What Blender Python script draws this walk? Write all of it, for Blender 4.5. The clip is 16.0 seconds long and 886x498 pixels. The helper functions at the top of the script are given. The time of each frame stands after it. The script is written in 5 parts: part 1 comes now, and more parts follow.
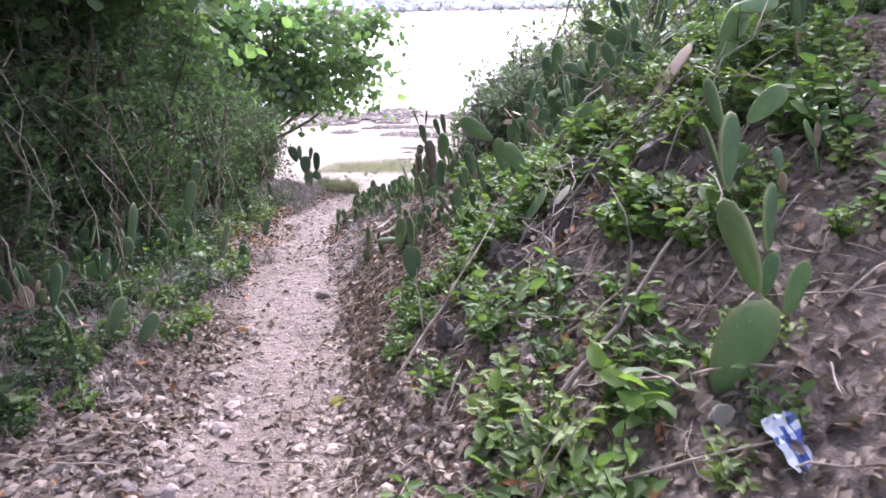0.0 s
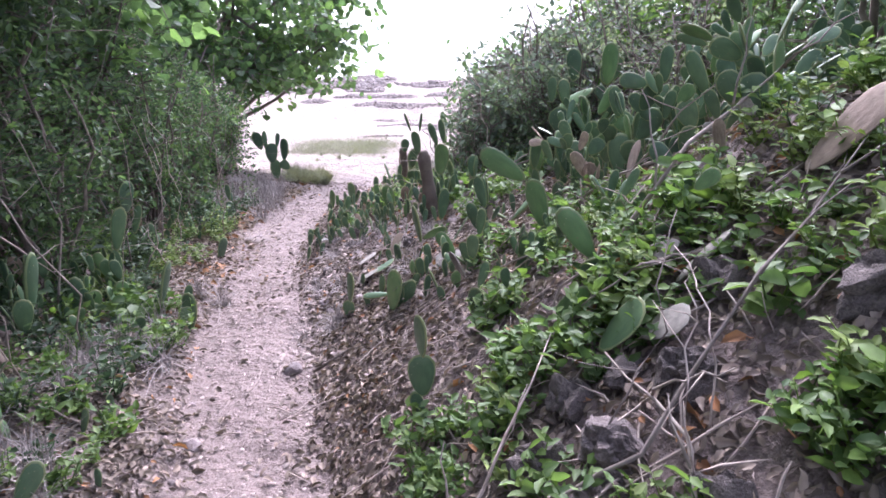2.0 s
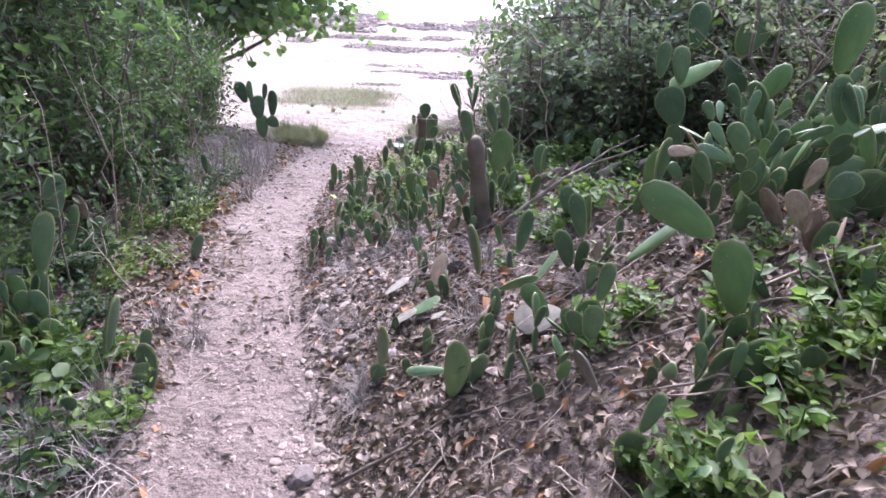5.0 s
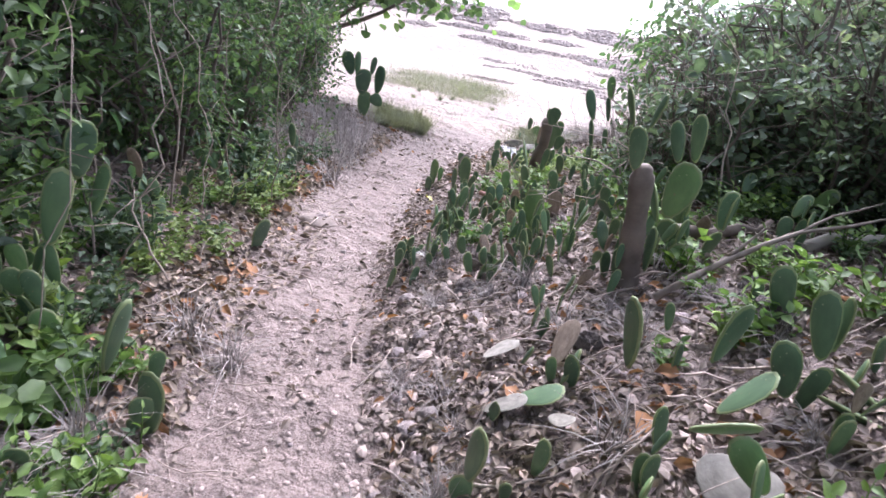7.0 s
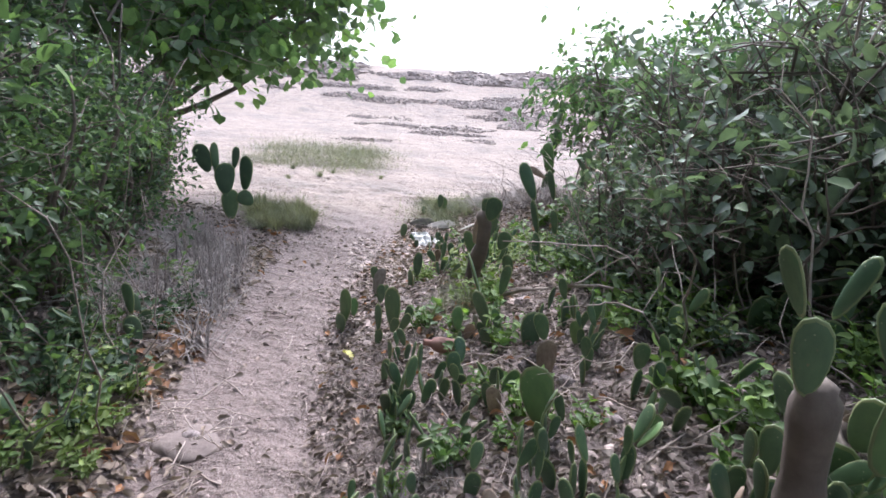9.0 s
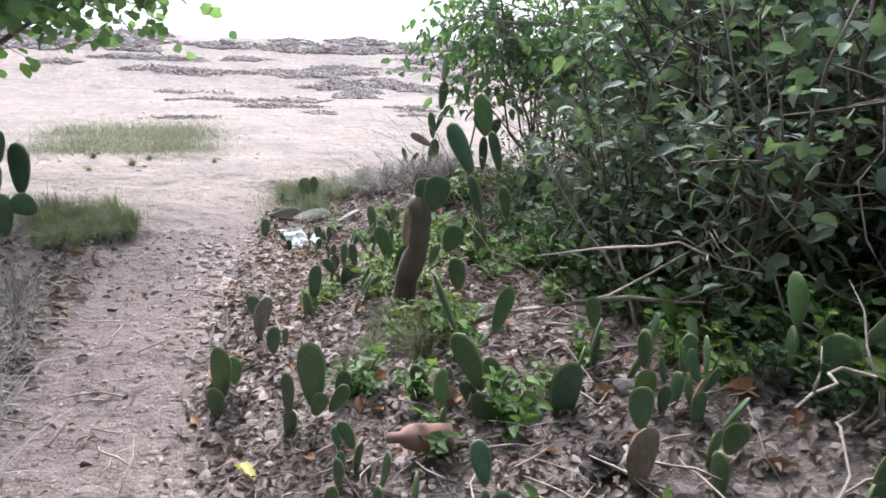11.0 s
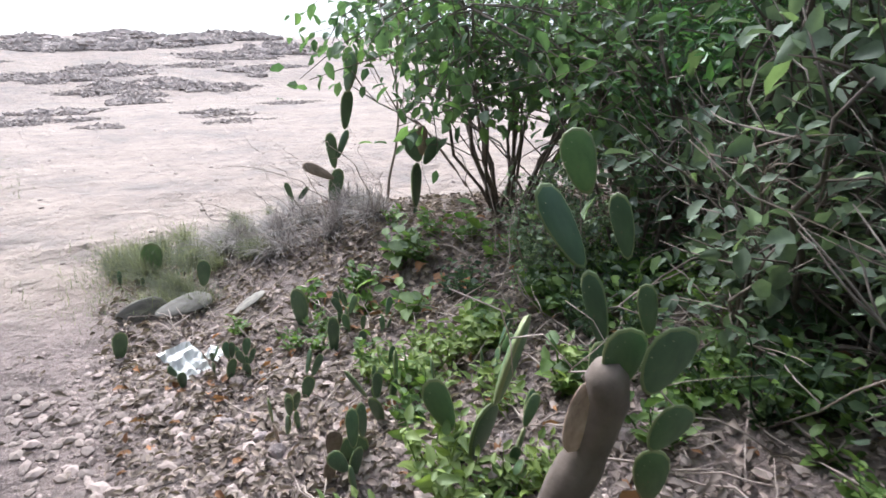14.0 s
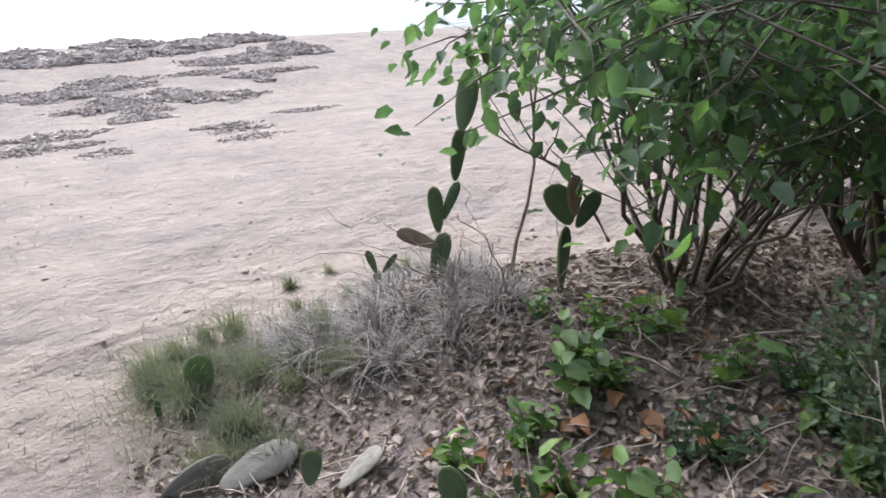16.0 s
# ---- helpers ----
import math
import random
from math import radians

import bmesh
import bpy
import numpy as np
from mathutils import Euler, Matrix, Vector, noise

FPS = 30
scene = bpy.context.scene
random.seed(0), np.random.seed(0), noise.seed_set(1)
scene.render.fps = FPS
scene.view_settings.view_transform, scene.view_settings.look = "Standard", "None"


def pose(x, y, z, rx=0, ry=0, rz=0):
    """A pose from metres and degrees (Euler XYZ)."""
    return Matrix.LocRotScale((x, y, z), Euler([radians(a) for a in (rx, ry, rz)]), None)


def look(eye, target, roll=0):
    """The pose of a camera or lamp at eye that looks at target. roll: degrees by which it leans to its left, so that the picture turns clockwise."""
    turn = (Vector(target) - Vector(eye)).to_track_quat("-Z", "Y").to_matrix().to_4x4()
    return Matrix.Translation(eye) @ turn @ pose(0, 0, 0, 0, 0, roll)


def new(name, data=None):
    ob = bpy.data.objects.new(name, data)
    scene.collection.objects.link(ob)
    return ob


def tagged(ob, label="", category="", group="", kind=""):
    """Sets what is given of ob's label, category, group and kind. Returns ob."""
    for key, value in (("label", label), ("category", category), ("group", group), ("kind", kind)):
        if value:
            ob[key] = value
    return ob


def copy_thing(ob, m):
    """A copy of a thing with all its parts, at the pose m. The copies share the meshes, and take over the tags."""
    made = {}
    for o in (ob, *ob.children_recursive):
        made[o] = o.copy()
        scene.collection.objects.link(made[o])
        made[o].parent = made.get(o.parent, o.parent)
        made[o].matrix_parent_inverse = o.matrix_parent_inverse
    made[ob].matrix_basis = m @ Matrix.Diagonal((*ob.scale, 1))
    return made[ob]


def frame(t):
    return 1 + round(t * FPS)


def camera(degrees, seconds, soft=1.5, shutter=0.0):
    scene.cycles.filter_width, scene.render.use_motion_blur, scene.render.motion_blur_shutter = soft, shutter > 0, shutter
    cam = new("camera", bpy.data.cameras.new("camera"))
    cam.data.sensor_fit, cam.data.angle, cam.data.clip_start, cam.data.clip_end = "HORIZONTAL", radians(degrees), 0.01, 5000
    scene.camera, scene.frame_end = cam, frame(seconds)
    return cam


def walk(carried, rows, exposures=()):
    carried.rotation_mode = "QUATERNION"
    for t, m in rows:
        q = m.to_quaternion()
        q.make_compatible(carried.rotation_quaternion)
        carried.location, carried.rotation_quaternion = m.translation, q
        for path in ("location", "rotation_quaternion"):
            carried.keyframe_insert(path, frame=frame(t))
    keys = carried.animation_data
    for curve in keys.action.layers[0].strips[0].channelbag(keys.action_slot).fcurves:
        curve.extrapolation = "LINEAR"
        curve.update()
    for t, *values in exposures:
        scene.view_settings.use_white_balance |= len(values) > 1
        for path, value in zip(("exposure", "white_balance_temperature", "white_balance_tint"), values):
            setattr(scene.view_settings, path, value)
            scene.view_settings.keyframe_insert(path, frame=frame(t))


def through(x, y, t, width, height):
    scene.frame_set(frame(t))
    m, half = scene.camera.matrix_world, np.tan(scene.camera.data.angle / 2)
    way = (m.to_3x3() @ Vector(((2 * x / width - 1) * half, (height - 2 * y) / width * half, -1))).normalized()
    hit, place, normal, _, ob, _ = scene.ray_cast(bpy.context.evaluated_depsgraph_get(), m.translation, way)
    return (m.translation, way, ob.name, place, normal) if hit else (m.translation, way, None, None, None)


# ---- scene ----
# ---- camera and its walk ----
cam = camera(70.0, 16.0, soft=1.6, shutter=0.15)
PATH = [
    (0, (0.128, 0.13, 1.406), (0.075, 1.978, 0.642), -1.4),
    (0.5, (0.049, 0.455, 1.49), (-0.038, 2.304, 0.733), -1.7),
    (1, (-0.003, 0.867, 1.486), (-0.086, 2.728, 0.76), -1.4),
    (1.5, (-0.122, 1.137, 1.491), (-0.175, 2.964, 0.678), -1.2),
    (2, (-0.087, 1.355, 1.488), (-0.053, 3.156, 0.619), -0.3),
    (2.5, (-0.124, 1.518, 1.478), (-0.062, 3.306, 0.584), 0.9),
    (3, (-0.137, 1.699, 1.45), (-0.066, 3.48, 0.542), 1.4),
    (3.5, (-0.168, 1.89, 1.426), (-0.122, 3.633, 0.446), 1.7),
    (3.7, (-0.232, 1.996, 1.427), (-0.178, 3.735, 0.441), 2.0),
    (5.8, (-0.554, 2.929, 1.269), (-0.437, 4.639, 0.237), 3.0),
    (6, (-0.596, 2.972, 1.273), (-0.485, 4.686, 0.247), 3.6),
    (6.5, (-0.734, 3.139, 1.109), (-0.732, 4.853, 0.078), 6.6),
    (7, (-0.682, 3.509, 1.008), (-0.814, 5.21, -0.036), 9.6),
    (7.5, (-0.759, 3.954, 0.862), (-0.798, 5.688, -0.133), 10.1),
    (8, (-0.874, 4.377, 0.841), (-0.834, 6.128, -0.126), 9.3),
    (8.5, (-1.01, 4.678, 0.847), (-0.896, 6.435, -0.101), 6.4),
    (9, (-1.027, 4.944, 0.842), (-0.829, 6.727, -0.044), 5.1),
    (9.5, (-1.154, 5.288, 0.723), (-0.86, 7.064, -0.149), 4.8),
    (9.7, (-1.161, 5.439, 0.705), (-0.811, 7.205, -0.166), 4.8),
    (11.8, (-1.377, 6.633, 0.2), (-0.495, 8.15, -0.759), 8.6),
    (12, (-1.411, 6.753, 0.193), (-0.493, 8.236, -0.785), 9.0),
    (12.5, (-1.394, 7.075, 0.177), (-0.441, 8.48, -0.88), 9.1),
    (13, (-1.394, 7.3, 0.156), (-0.424, 8.728, -0.853), 9.2),
    (13.5, (-1.466, 7.603, 0.151), (-0.291, 8.938, -0.764), 9.3),
    (14, (-1.396, 7.912, 0.093), (-0.157, 9.214, -0.785), 7.8),
    (14.5, (-1.335, 8.285, 0.055), (-0.079, 9.576, -0.813), 7.4),
    (15, (-1.29, 8.607, 0.03), (-0.016, 9.889, -0.827), 7.2),
    (15.5, (-1.18, 8.917, -0.019), (0.059, 10.236, -0.869), 5.2),
    (16, (-1.107, 9.248, -0.031), (0.108, 10.549, -0.942), 4.4),
]
walk(cam, [(t, look(eye, target, roll)) for t, eye, target, roll in PATH], [(0, 2.5, 5800, 23), (2, 2.5, 5600, 25), (3.7, 2.5, 5600, 25), (7, 2.45, 5700, 18), (9.7, 1.85, 5700, 11), (11.8, 2.05, 5800, 8), (13, 2.05, 5800, 8), (16, 1.7, 5800, 7)])

# ---- world, sun, exposure ----
SUN_ELEV, SUN_AZ = radians(38), radians(8)
world = bpy.data.worlds.new("sky")
scene.world = world
world.use_nodes = True
wn = world.node_tree
sky = wn.nodes.new("ShaderNodeTexSky")
sky.sky_type, sky.sun_disc = "NISHITA", False
sky.sun_elevation, sky.sun_rotation = SUN_ELEV, SUN_AZ
sky.air_density, sky.dust_density, sky.ozone_density = 1.0, 3.0, 1.0
pale = wn.nodes.new("ShaderNodeHueSaturation")
pale.inputs["Saturation"].default_value = 0.42
wn.links.new(sky.outputs[0], pale.inputs["Color"])
wn.links.new(pale.outputs[0], wn.nodes["Background"].inputs["Color"])
wn.nodes["Background"].inputs["Strength"].default_value = 0.15
sun = new("sun", bpy.data.lights.new("sun", "SUN"))
sun.data.energy, sun.data.angle, sun.data.color = 0.95, radians(20), (1.0, 0.95, 0.93)
sun.matrix_world = look((0, 0, 30), (-30 * math.sin(SUN_AZ), -30 * math.cos(SUN_AZ), 30 - 30 * math.tan(SUN_ELEV)))

# ---- materials ----


def nodes_of(name, rough=0.8):
    mat = bpy.data.materials.new(name)
    mat.use_nodes = True
    nt = mat.node_tree
    bsdf = nt.nodes["Principled BSDF"]
    bsdf.inputs["Roughness"].default_value = rough
    return mat, nt, bsdf


def ramp(nt, fac, stops):
    node = nt.nodes.new("ShaderNodeValToRGB")
    while len(node.color_ramp.elements) < len(stops):
        node.color_ramp.elements.new(0.5)
    for el, (p, c) in zip(node.color_ramp.elements, stops):
        el.position, el.color = p, (*c, 1)
    nt.links.new(fac, node.inputs[0])
    return node.outputs[0]


def noise_tex(nt, scale, detail=4.0, coord="Object", rough=0.6):
    tc = nt.nodes.new("ShaderNodeTexCoord")
    n = nt.nodes.new("ShaderNodeTexNoise")
    n.inputs["Scale"].default_value, n.inputs["Detail"].default_value = scale, detail
    n.inputs["Roughness"].default_value = rough
    nt.links.new(tc.outputs[coord], n.inputs["Vector"])
    return n.outputs["Fac"]


def mix(nt, fac, a, b, mode="MIX"):
    m = nt.nodes.new("ShaderNodeMix")
    m.data_type, m.blend_type = "RGBA", mode
    for sock, v in ((m.inputs[0], fac), (m.inputs[6], a), (m.inputs[7], b)):
        if isinstance(v, (int, float)):
            sock.default_value = v
        elif isinstance(v, tuple):
            sock.default_value = (*v, 1)
        else:
            nt.links.new(v, sock)
    return m.outputs[2]


def bump(nt, bsdf, height, strength=0.4, dist=0.01):
    b = nt.nodes.new("ShaderNodeBump")
    b.inputs["Strength"].default_value, b.inputs["Distance"].default_value = strength, dist
    nt.links.new(height, b.inputs["Height"])
    nt.links.new(b.outputs[0], bsdf.inputs["Normal"])


def earth_mat():
    mat, nt, bsdf = nodes_of("earth", 0.95)

    def zone(name):
        a = nt.nodes.new("ShaderNodeAttribute")
        a.attribute_name = name
        return a.outputs["Fac"]
    fine, mid, wide = noise_tex(nt, 60, 6), noise_tex(nt, 9, 5), noise_tex(nt, 1.3, 4)
    soil = mix(nt, 0.45, ramp(nt, fine, [(0.3, (0.085, 0.063, 0.054)), (0.7, (0.27, 0.205, 0.183))]),
               ramp(nt, mid, [(0.3, (0.10, 0.076, 0.069)), (0.7, (0.26, 0.205, 0.192))]))
    speck = noise_tex(nt, 150, 4, rough=0.7)
    trod = mix(nt, 0.5, ramp(nt, fine, [(0.3, (0.125, 0.09, 0.078)), (0.52, (0.235, 0.173, 0.151)), (0.72, (0.325, 0.249, 0.22))]),
               ramp(nt, mid, [(0.3, (0.155, 0.112, 0.097)), (0.7, (0.27, 0.203, 0.178))]))
    trod = mix(nt, 0.6, trod, ramp(nt, speck, [(0.35, (0.09, 0.066, 0.062)), (0.5, (0.225, 0.172, 0.164)), (0.68, (0.42, 0.345, 0.305))]))
    trod = mix(nt, ramp(nt, noise_tex(nt, 24, 5, rough=0.7), [(0.45, (0, 0, 0)), (0.66, (0.6, 0.6, 0.6))]), trod, (0.13, 0.097, 0.088))
    sand = mix(nt, 0.5, ramp(nt, mid, [(0.3, (0.205, 0.156, 0.129)), (0.7, (0.315, 0.247, 0.207))]),
               ramp(nt, wide, [(0.35, (0.215, 0.167, 0.14)), (0.65, (0.315, 0.247, 0.206))]))
    smudge = ramp(nt, noise_tex(nt, 0.8, 7, rough=0.75), [(0.47, (0, 0, 0)), (0.66, (0.7, 0.7, 0.7))])
    sand = mix(nt, smudge, sand, (0.135, 0.112, 0.107))
    sand = mix(nt, ramp(nt, noise_tex(nt, 4.5, 4), [(0.52, (0, 0, 0)), (0.70, (0.6, 0.6, 0.6))]), sand, (0.14, 0.108, 0.094))
    col = mix(nt, zone("trodden"), soil, trod)
    col = mix(nt, zone("sandy"), col, sand)
    nt.links.new(col, bsdf.inputs["Base Color"])
    add = nt.nodes.new("ShaderNodeMath")
    add.operation = "MULTIPLY_ADD"
    add.inputs[1].default_value = 0.35
    nt.links.new(fine, add.inputs[0])
    nt.links.new(mid, add.inputs[2])
    heave = nt.nodes.new("ShaderNodeMath")
    heave.operation = "MULTIPLY_ADD"
    heave.inputs[1].default_value = 2.2
    nt.links.new(noise_tex(nt, 3.6, 3), heave.inputs[0])
    nt.links.new(add.outputs[0], heave.inputs[2])
    bump(nt, bsdf, heave.outputs[0], 1.0, 0.055)
    return mat


def leaf_mat(name, low, high, rough=0.62, through=0.35, glow=(1.2, 1.25, 0.85)):
    mat, nt, bsdf = nodes_of(name, rough)
    geo = nt.nodes.new("ShaderNodeNewGeometry")
    info = nt.nodes.new("ShaderNodeObjectInfo")
    col = ramp(nt, geo.outputs["Random Per Island"], [(0.0, low), (0.75, high), (1.0, tuple(min(1, c * s) for c, s in zip(high, glow)))])
    vein = noise_tex(nt, 35, 3)
    col = mix(nt, 0.5, col, ramp(nt, vein, [(0.3, (0.45, 0.45, 0.45)), (0.7, (1, 1, 1))]), "MULTIPLY")
    tone = ramp(nt, info.outputs["Random"], [(0, (0.7, 0.72, 0.75)), (1, (1, 1, 0.9))])
    col = mix(nt, 1.0, col, tone, "MULTIPLY")
    nt.links.new(col, bsdf.inputs["Base Color"])
    tr = nt.nodes.new("ShaderNodeBsdfTranslucent")
    nt.links.new(mix(nt, 1.0, col, (1.15, 1.25, 0.8), "MULTIPLY"), tr.inputs["Color"])
    ms = nt.nodes.new("ShaderNodeMixShader")
    ms.inputs[0].default_value = through
    nt.links.new(bsdf.outputs[0], ms.inputs[1])
    nt.links.new(tr.outputs[0], ms.inputs[2])
    nt.links.new(ms.outputs[0], nt.nodes["Material Output"].inputs["Surface"])
    return mat


def plain_mat(name, low, high, rough=0.8, scale=12, relief=0.3, by="object", wide=2.0, metal=0.0):
    mat, nt, bsdf = nodes_of(name, rough)
    bsdf.inputs["Metallic"].default_value = metal
    n1, n2 = noise_tex(nt, scale, 6), noise_tex(nt, wide, 3)
    col = ramp(nt, n1, [(0.3, low), (0.7, high)])
    col = mix(nt, 0.4, col, ramp(nt, n2, [(0.35, low), (0.65, high)]))
    if by == "object":
        src = nt.nodes.new("ShaderNodeObjectInfo").outputs["Random"]
    else:
        src = nt.nodes.new("ShaderNodeNewGeometry").outputs["Random Per Island"]
    col = mix(nt, 1.0, col, ramp(nt, src, [(0, (0.6, 0.58, 0.58)), (0.5, (0.95, 0.93, 0.9)), (1, (1.35, 1.3, 1.3))]), "MULTIPLY")
    nt.links.new(col, bsdf.inputs["Base Color"])
    if relief:
        bump(nt, bsdf, n1, relief, 0.01)
    return mat


def cactus_mat(name, low, high, dots=(0.30, 0.30, 0.17)):
    mat, nt, bsdf = nodes_of(name, 0.48)
    tc = nt.nodes.new("ShaderNodeTexCoord")
    vor = nt.nodes.new("ShaderNodeTexVoronoi")
    vor.inputs["Scale"].default_value = 9
    mp = nt.nodes.new("ShaderNodeMapping")
    mp.inputs["Scale"].default_value = (0.6, 0.0, 1.0)
    nt.links.new(tc.outputs["Object"], mp.inputs[0])
    nt.links.new(mp.outputs[0], vor.inputs["Vector"])
    info = nt.nodes.new("ShaderNodeObjectInfo")
    col = ramp(nt, info.outputs["Random"], [(0, low), (1, high)])
    n = noise_tex(nt, 3.5, 5)
    col = mix(nt, 0.6, col, ramp(nt, n, [(0.3, (0.55, 0.6, 0.6)), (0.65, (1.15, 1.1, 1.0))]), "MULTIPLY")
    scar = ramp(nt, noise_tex(nt, 8, 5), [(0.66, (0, 0, 0)), (0.74, (1, 1, 1))])
    col = mix(nt, scar, col, (0.20, 0.15, 0.09))
    spot = ramp(nt, vor.outputs["Distance"], [(0.05, (1, 1, 1)), (0.11, (0, 0, 0))])
    col = mix(nt, spot, col, dots)
    nt.links.new(col, bsdf.inputs["Base Color"])
    bump(nt, bsdf, spot, 0.5, 0.01)
    return mat


M_EARTH = earth_mat()
M_PAD = cactus_mat("cactus_skin", (0.058, 0.108, 0.062), (0.118, 0.190, 0.094))
M_PADY = cactus_mat("young_cactus_skin", (0.11, 0.20, 0.075), (0.16, 0.26, 0.10))
M_RIM = cactus_mat("cactus_rim", (0.15, 0.20, 0.09), (0.24, 0.27, 0.13))
M_DEAD = plain_mat("dead_pad", (0.17, 0.12, 0.09), (0.40, 0.31, 0.24), 0.85, 7)
M_PALE = plain_mat("bleached_pad", (0.15, 0.135, 0.115), (0.34, 0.315, 0.28), 0.8, 6)
M_TRUNK = plain_mat("cactus_bark", (0.085, 0.066, 0.056), (0.27, 0.215, 0.182), 0.9, 9, 0.8)
M_HERB = leaf_mat("herb_leaf", (0.085, 0.155, 0.045), (0.185, 0.275, 0.080), through=0.42)
M_LIME = leaf_mat("lime_leaf", (0.15, 0.22, 0.06), (0.25, 0.32, 0.09))
M_THICK = leaf_mat("thicket_leaf", (0.040, 0.074, 0.040), (0.115, 0.175, 0.086), through=0.45)
M_ROUND = leaf_mat("canopy_leaf", (0.075, 0.13, 0.07), (0.15, 0.23, 0.11), through=0.55)
M_GREY = leaf_mat("grey_leaf", (0.14, 0.165, 0.14), (0.28, 0.31, 0.265), through=0.45)
M_DULL = leaf_mat("dull_leaf", (0.09, 0.125, 0.085), (0.19, 0.245, 0.165))
M_LAUREL = leaf_mat("laurel_leaf", (0.065, 0.135, 0.06), (0.13, 0.25, 0.10), 0.35)
M_LITTER = leaf_mat("dry_leaf_mix", (0.10, 0.071, 0.057), (0.38, 0.292, 0.243), 0.9, 0.1, (1.15, 1.1, 1.1))
M_RUST = leaf_mat("rust_leaf", (0.20, 0.085, 0.04), (0.42, 0.21, 0.11), 0.85, 0.15, (1.2, 1.1, 1.0))
M_STRAW = plain_mat("dry_straw", (0.20, 0.175, 0.165), (0.40, 0.36, 0.34), 0.9, 20, 0, "island")
M_GRASS = leaf_mat("beach_grass", (0.19, 0.19, 0.135), (0.29, 0.285, 0.21), 0.7, 0.3)
M_TWIG = plain_mat("dry_twig", (0.16, 0.125, 0.105), (0.40, 0.34, 0.30), 0.9, 25, 0.3)
M_BARK = plain_mat("shrub_bark", (0.07, 0.055, 0.045), (0.20, 0.165, 0.14), 0.9, 18, 0.6)
M_STONE = plain_mat("stone", (0.18, 0.145, 0.142), (0.35, 0.295, 0.29), 0.9, 14, 0.5)
M_GRAVEL = plain_mat("gravel", (0.23, 0.183, 0.165), (0.42, 0.346, 0.312), 0.92, 30, 0.2, "island")
M_ROCK = plain_mat("dark_rock", (0.045, 0.037, 0.036), (0.20, 0.165, 0.155), 0.97, 16, 1.0)
M_WRACK = plain_mat("dry_weed", (0.20, 0.165, 0.145), (0.36, 0.305, 0.275), 0.95, 16, 0.8, "island")
M_PAPER = plain_mat("white_paper", (0.74, 0.73, 0.72), (0.86, 0.86, 0.85), 0.6, 20, 0.2)
M_FOIL = plain_mat("wrapper_silver", (0.55, 0.58, 0.66), (0.80, 0.82, 0.88), 0.3, 25, 0.4)
M_BLUE = plain_mat("wrapper_blue", (0.03, 0.06, 0.30), (0.08, 0.14, 0.45), 0.35, 25, 0.3)
M_SLAB = plain_mat("slab_stone", (0.16, 0.125, 0.115), (0.26, 0.21, 0.195), 0.92, 10, 0.5, "island")
M_CLAY = plain_mat("clay", (0.30, 0.15, 0.12), (0.46, 0.27, 0.22), 0.8, 15, 0.3)
M_YELLOW = leaf_mat("yellow_leaf", (0.50, 0.42, 0.10), (0.60, 0.55, 0.18), 0.6, 0.3)


def water_mat():
    mat, nt, bsdf = nodes_of("lagoon_water", 0.16)
    bsdf.inputs["Base Color"].default_value = (0.05, 0.07, 0.075, 1)
    bsdf.inputs["IOR"].default_value = 1.33
    tc = nt.nodes.new("ShaderNodeTexCoord")
    mp = nt.nodes.new("ShaderNodeMapping")
    mp.inputs["Scale"].default_value = (0.5, 1.6, 1)
    mp.inputs["Rotation"].default_value = (0, 0, 0.35)
    n = nt.nodes.new("ShaderNodeTexNoise")
    n.inputs["Scale"].default_value, n.inputs["Detail"].default_value = 1.6, 5
    nt.links.new(tc.outputs["Object"], mp.inputs[0])
    nt.links.new(mp.outputs[0], n.inputs["Vector"])
    bump(nt, bsdf, n.outputs["Fac"], 0.8, 0.3)
    return mat


M_WATER = water_mat()
# leaves of the far woods, with distance haze mixed into a pale base colour
M_FAR = plain_mat("far_leaf_painted_haze", (0.46, 0.49, 0.50), (0.58, 0.60, 0.60), 0.9, 0.5, 0, "island", 0.05)

# ---- building helpers ----
rng = np.random.default_rng(7)


def mesh_of(name, verts, faces, mats, smooth=True, slots=None):
    me = bpy.data.meshes.new(name)
    me.from_pydata([tuple(v) for v in np.asarray(verts, float).tolist()], [], faces if isinstance(faces, list) else faces.tolist())
    for m in mats if isinstance(mats, (list, tuple)) else [mats]:
        me.materials.append(m)
    me.polygons.foreach_set("use_smooth", [smooth] * len(me.polygons))
    if slots is not None:
        me.polygons.foreach_set("material_index", slots)
    me.update()
    return me


def part(name, me, parent, m=None, label=""):
    ob = new(name, me)
    ob.parent = parent
    if m is not None:
        ob.matrix_basis = m
    if label:
        ob["label"] = label
    return ob


def thing(name, m, label, category, group="", kind=""):
    ob = new(name)
    ob.empty_display_size = 0.1
    ob.matrix_basis = m
    return tagged(ob, label, category, group, kind)


def tube(pts, radii, sides=6):
    """Verts and faces of a bent tapering branch."""
    pts = [Vector(p) for p in pts]
    vs, fs = [], []
    for i, p in enumerate(pts):
        d = (pts[min(i + 1, len(pts) - 1)] - pts[max(i - 1, 0)]).normalized()
        a = d.orthogonal().normalized()
        b = d.cross(a)
        for k in range(sides):
            an = 2 * math.pi * k / sides
            vs.append(p + (a * math.cos(an) + b * math.sin(an)) * radii[i])
    for i in range(len(pts) - 1):
        for k in range(sides):
            k2 = (k + 1) % sides
            fs.append([i * sides + k, i * sides + k2, (i + 1) * sides + k2, (i + 1) * sides + k])
    fs.append(list(range(sides))[::-1])
    fs.append([(len(pts) - 1) * sides + k for k in range(sides)])
    return vs, fs


